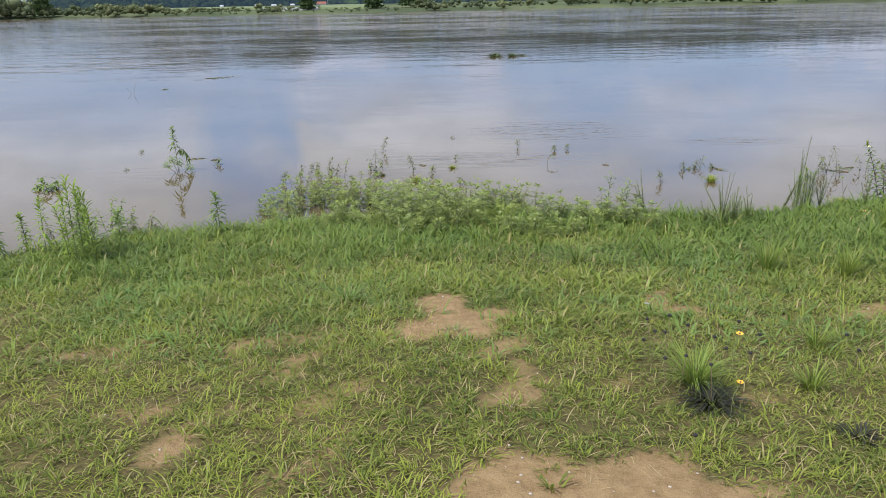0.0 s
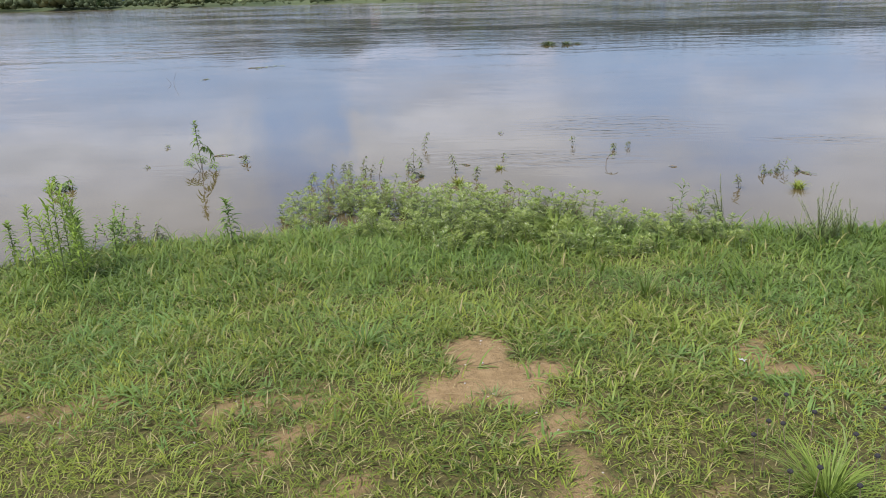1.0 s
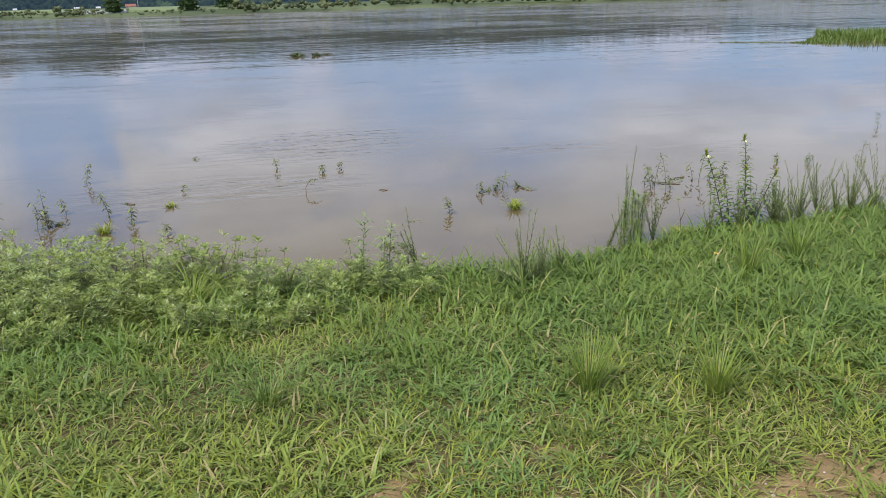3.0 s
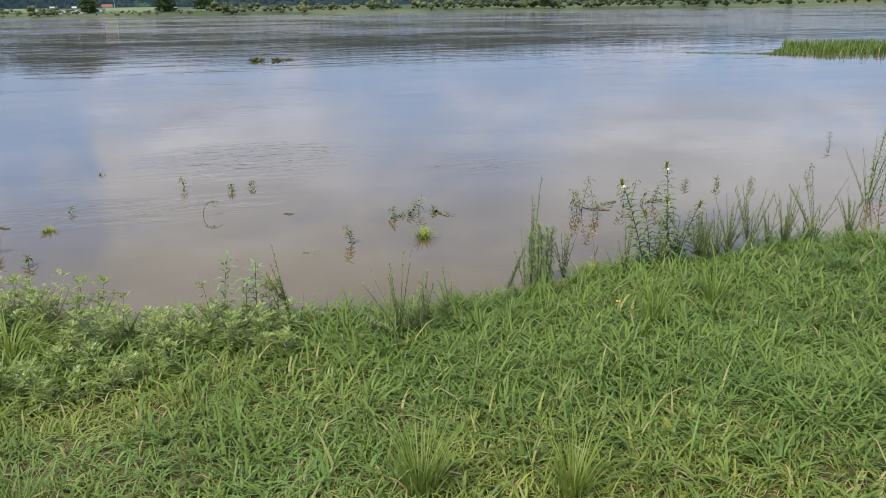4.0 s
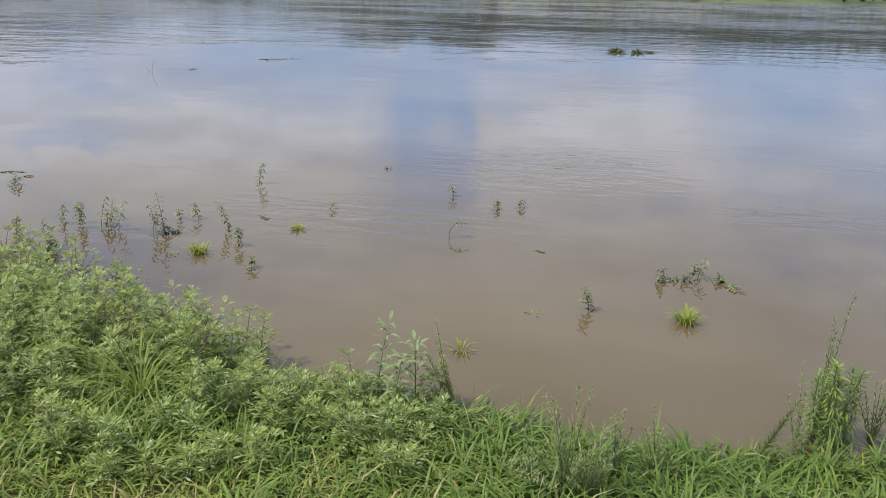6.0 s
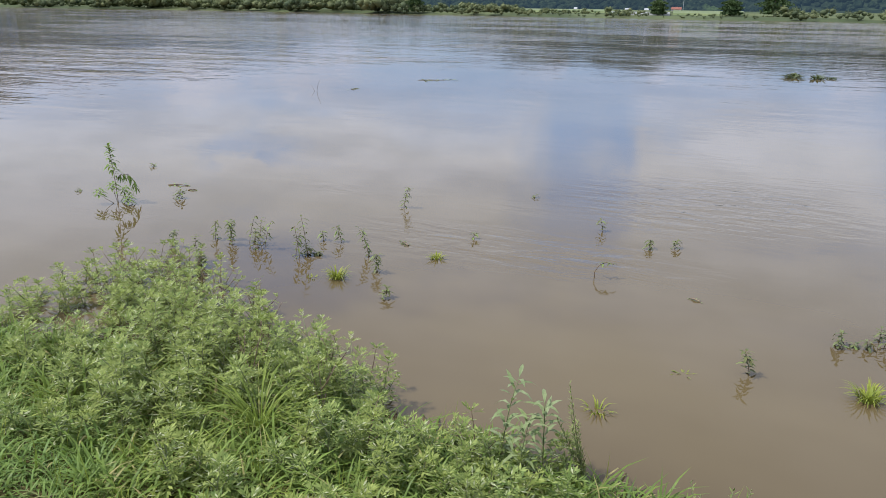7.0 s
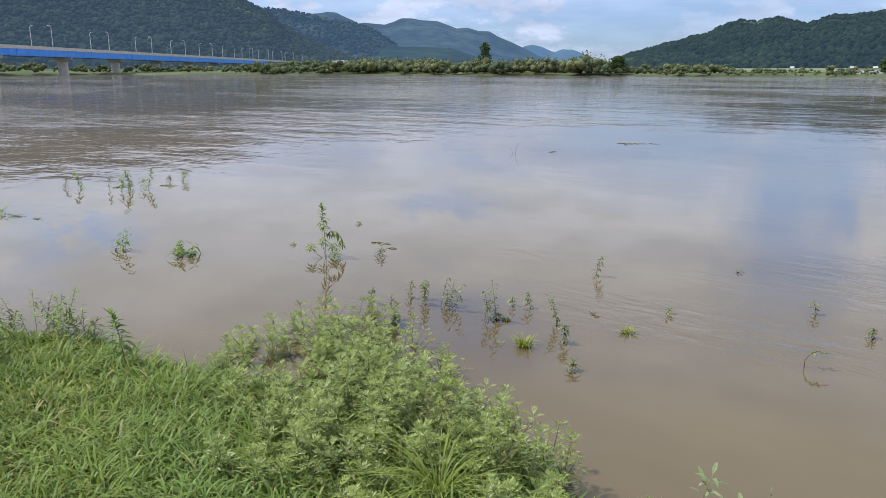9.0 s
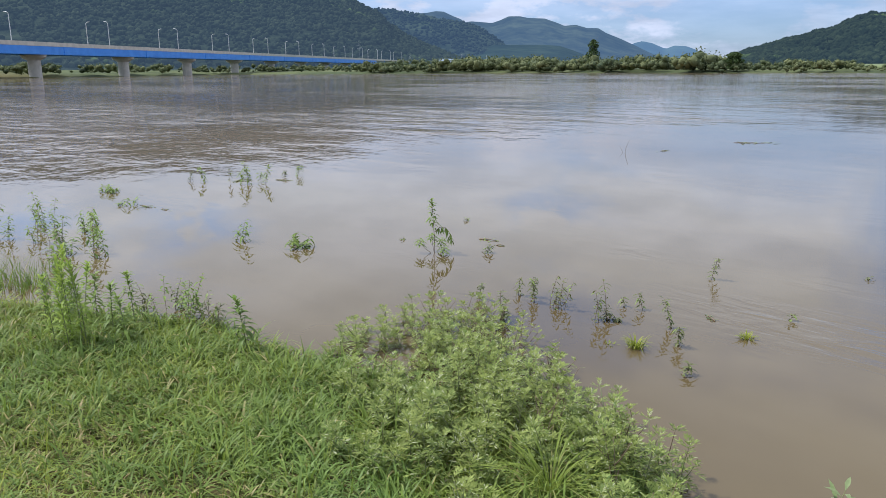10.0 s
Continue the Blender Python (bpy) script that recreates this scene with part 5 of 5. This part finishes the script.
sow("dry_stalks", 6000, (-4, 5, 1.8, 6.6), lambda x, y: edge_ok(x, y) * 1.0, lambda x, y: 0.08 + 0 * x, 0.0028, STRAW, "dead straw lying in the grass", 6, (1.1, 1.5), (0.0, 0.3), 2)
sow("grass_stalks", 7000, (-5, 7, 4.2, 7.6), lambda x, y: edge_ok(x, y) * np.clip((y - 4.2) / 1.5, 0, 1), lambda x, y: 0.16 + 0 * x, 0.0022, YELLOW_GREEN,
    "thin upright grass stalks above the turf", 8, (0.0, 0.45), (0.1, 0.9), 3)
sow("flooded_grass", 9000, (-7.2, -4.7, 5.2, 6.5), lambda x, y: np.clip(1.2 - ((x + 5.9) / 1.2) ** 2 - ((y - 5.9) / 0.5) ** 2, 0, 1), lambda x, y: 0.22 + 0 * x, 0.007, LUSH,
    "grass standing half drowned at the flooded edge", 7, (0.1, 0.6), (0.2, 1.2))


def reed_bed():
    rng = np.random.RandomState(9)
    n = 9000
    s, q = rng.uniform(0, 1, n) ** 0.9, rng.uniform(0, 1, n)
    x, y = 19.3 + 17 * s + 2.0 * q * np.clip(s * 8, 0.1, 1), 26.2 - 5.5 * s + 6.5 * q * np.clip(s * 6, 0.15, 1)
    ln = (0.07 + 0.27 * np.clip(s * 7, 0, 1)) * rng.uniform(0.7, 1.25, n)
    v, qd, tr = blades(x, y, np.full(n, -0.05), ln, np.full(n, 0.035), rng.uniform(0.0, 0.5, n), rng.uniform(0.1, 1.0, n), rng)
    stuff("reed_bed", array_mesh("reed_bed", v, qd, tr), LUSH, "low green reed bed standing in the river", "reeds")
    n = 1300
    x = rng.uniform(17.6, 20.8, n)
    y = 28.6 - (x - 17.6) * 0.78 + rng.normal(0, 0.25, n)
    v, qd, tr = blades(x, y, np.full(n, -0.01), rng.uniform(0.08, 0.18, n), np.full(n, 0.035), rng.uniform(1.15, 1.5, n), rng.uniform(0, 0.5, n), rng)
    stuff("reed_litter", array_mesh("reed_litter", v, qd, tr), WET_LEAF, "drift of broken reeds floating off the reed bed", "debris")


reed_bed()


# ---------------------------------------------------------------- things in the grass
def grass_tussock(x, y, n, length, label, seed, mat=TUFT, width=0.007, droop=0.6, spread=0.5):
    t = thing("grass_tussock", pose(x, y, on_land(x, y)), label, "grass tuft", "tussocks")
    part("blade", tussock(random.Random(seed), n, length, width, droop, spread), mat, t)


grass_tussock(1.22, 3.0, 210, 0.30, "dense bright green grass tussock on the worn turf", 1, TUFT, 0.006, 0.6, 0.75)
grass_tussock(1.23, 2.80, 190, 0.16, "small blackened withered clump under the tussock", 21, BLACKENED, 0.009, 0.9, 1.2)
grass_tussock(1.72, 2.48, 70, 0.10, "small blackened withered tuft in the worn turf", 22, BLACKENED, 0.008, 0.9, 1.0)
grass_tussock(0.62, 6.66, 90, 0.50, "tussock of long arching sedge among the mugwort", 2, TUFT, 0.007, 0.9, 0.7)
grass_tussock(-0.55, 4.35, 60, 0.22, "bluish green grass tuft beside the bare sand", 3, GRASS, 0.008, 0.8, 0.8)
grass_tussock(2.36, 4.92, 130, 0.34, "soft upright bright green tussock", 4, TUFT, 0.0045, 0.3, 0.45)
grass_tussock(2.85, 4.75, 110, 0.30, "soft upright bright green tussock", 5, TUFT, 0.0045, 0.3, 0.45)
grass_tussock(1.05, 5.15, 60, 0.30, "thin-bladed sedge tuft in the grass", 6, GRASS, 0.004, 0.4, 0.6)
grass_tussock(0.12, 3.72, 30, 0.10, "small grey-green tuft on bare sand", 7, PLUME, 0.004, 0.8, 0.9)
grass_tussock(2.0, 3.45, 80, 0.2, "bright green tuft beside the bare sand", 8, TUFT, 0.005, 0.5, 0.5)
grass_tussock(1.75, 2.95, 80, 0.2, "bright green tuft in the worn turf", 10, TUFT, 0.006, 0.6, 0.6)
grass_tussock(3.9, 6.1, 90, 0.36, "dense upright green tussock near the water", 11, TUFT, 0.005, 0.3, 0.35)
grass_tussock(4.4, 6.3, 90, 0.34, "dense upright green tussock near the water", 12, TUFT, 0.005, 0.3, 0.35)

flower_rng = random.Random(31)


def yellow_flower(x, y, h):
    t = thing("yellow_flower", pose(x, y, on_land(x, y)), "small orange-yellow tickseed flower on a thin stalk", "flower", "yellow flowers")
    g = Geo()
    top = Vector((0.02, -0.01, h))
    g.tube([Vector((0, 0, 0)), Vector((0.0, 0, h * 0.6)), top], 0.002, 0.0014, 4)
    part("stalk", g, STEM, t)
    pt = Geo()
    for k in range(8):
        a = k * math.pi / 4
        pt.leaf(top, Vector((math.cos(a), math.sin(a) - 0.25, 0.35)), h * 0.09, h * 0.05, 0.1, 0.1, 0.65)
    part("petal", pt, PETAL, t, "orange-yellow petals")
    c = Geo()
    c.tube([top - Vector((0, 0, 0.004)), top + Vector((0, -0.002, 0.003)), top + Vector((0, -0.003, 0.007))], 0.006, 0.003, 7)
    part("centre", c, RED_STEM, t)


for x, y, h in ((1.43, 3.11, 0.23), (1.26, 2.65, 0.19), (3.71, 6.2, 0.16)):
    yellow_flower(x, y, h)


def seed_stalk(x, y, h):
    t = thing("seed_head", pose(x, y, on_land(x, y), flower_rng.uniform(-8, 8), flower_rng.uniform(-8, 8), 0), "black round seed head on a thin dry stalk", "seed head", "seed heads")
    g = Geo()
    g.tube([Vector((0, 0, 0)), Vector((0.004, 0, h * 0.5)), Vector((0, 0, h))], 0.0016, 0.0012, 4)
    part("stalk", g, RED_STEM, t)
    bm = bmesh.new()
    bmesh.ops.create_icosphere(bm, subdivisions=2, radius=0.0095)
    for v in bm.verts:
        v.co *= 1 + 0.18 * noise.noise(v.co * 300)
        v.co.z = v.co.z * 0.85 + h
    me = bpy.data.meshes.new("head")
    bm.to_mesh(me)
    bm.free()
    part("head", me, SEED, t)


for x, y, h in ((1.1, 3.3, .23), (1.18, 3.34, .24), (1.14, 3.14, .22), (1.23, 3.21, .23), (1.06, 3.16, .22), (1.02, 3.11, .21), (1.04, 2.88, .21), (1.11, 2.9, .21),
                (1.36, 3.07, .22), (1.35, 3.0, .21), (1.23, 2.8, .2), (1.4, 2.9, .21), (1.53, 3.25, .23), (1.55, 3.12, .22), (1.9, 2.95, .22), (1.97, 3.08, .22), (0.99, 2.36, .12)):
    seed_stalk(x, y, h)

peb = np.random.RandomState(12)
pn = 900
px_, py_ = peb.uniform(-2.6, 3, pn), peb.uniform(1.8, 4.8, pn)
pk = turf(px_, py_) < 0.45
px_, py_ = px_[pk], py_[pk]
ps = peb.uniform(0.002, 0.008, len(px_))
pv = ICO_V[None] * ps[:, None, None] * np.array([1, 1, 0.6]) * (1 + peb.uniform(-0.25, 0.25, (len(px_), len(ICO_V), 1)))
pv = pv + np.stack([px_, py_, land(px_, py_) + 0.001], 1)[:, None, :]
stuff("pebbles", array_mesh("pebbles", pv.reshape(-1, 3), (ICO_F[None] + (np.arange(len(px_)) * len(ICO_V))[:, None, None]).reshape(-1, 3)),
      PEBBLE, "small pebbles and grit on the bare sand", "pebbles")


wrapper = thing("crumpled_wrapper", pose(1.3, 4.13, on_land(1.3, 4.13, -0.012), 0, 0, 30), "small crumpled silver-white wrapper lying in the grass", "litter")
wb = bmesh.new()
bmesh.ops.create_grid(wb, x_segments=7, y_segments=5, size=0.016)
for v in wb.verts:
    v.co.z = 0.014 * noise.noise(v.co * 55 + Vector((3, 1, 2))) + 0.012
    v.co.x *= 0.8
bmesh.ops.solidify(wb, geom=wb.faces[:], thickness=0.0012)
wm = bpy.data.meshes.new("foil")
wb.to_mesh(wm)
wb.free()
part("foil", wm, CONCRETE, wrapper)
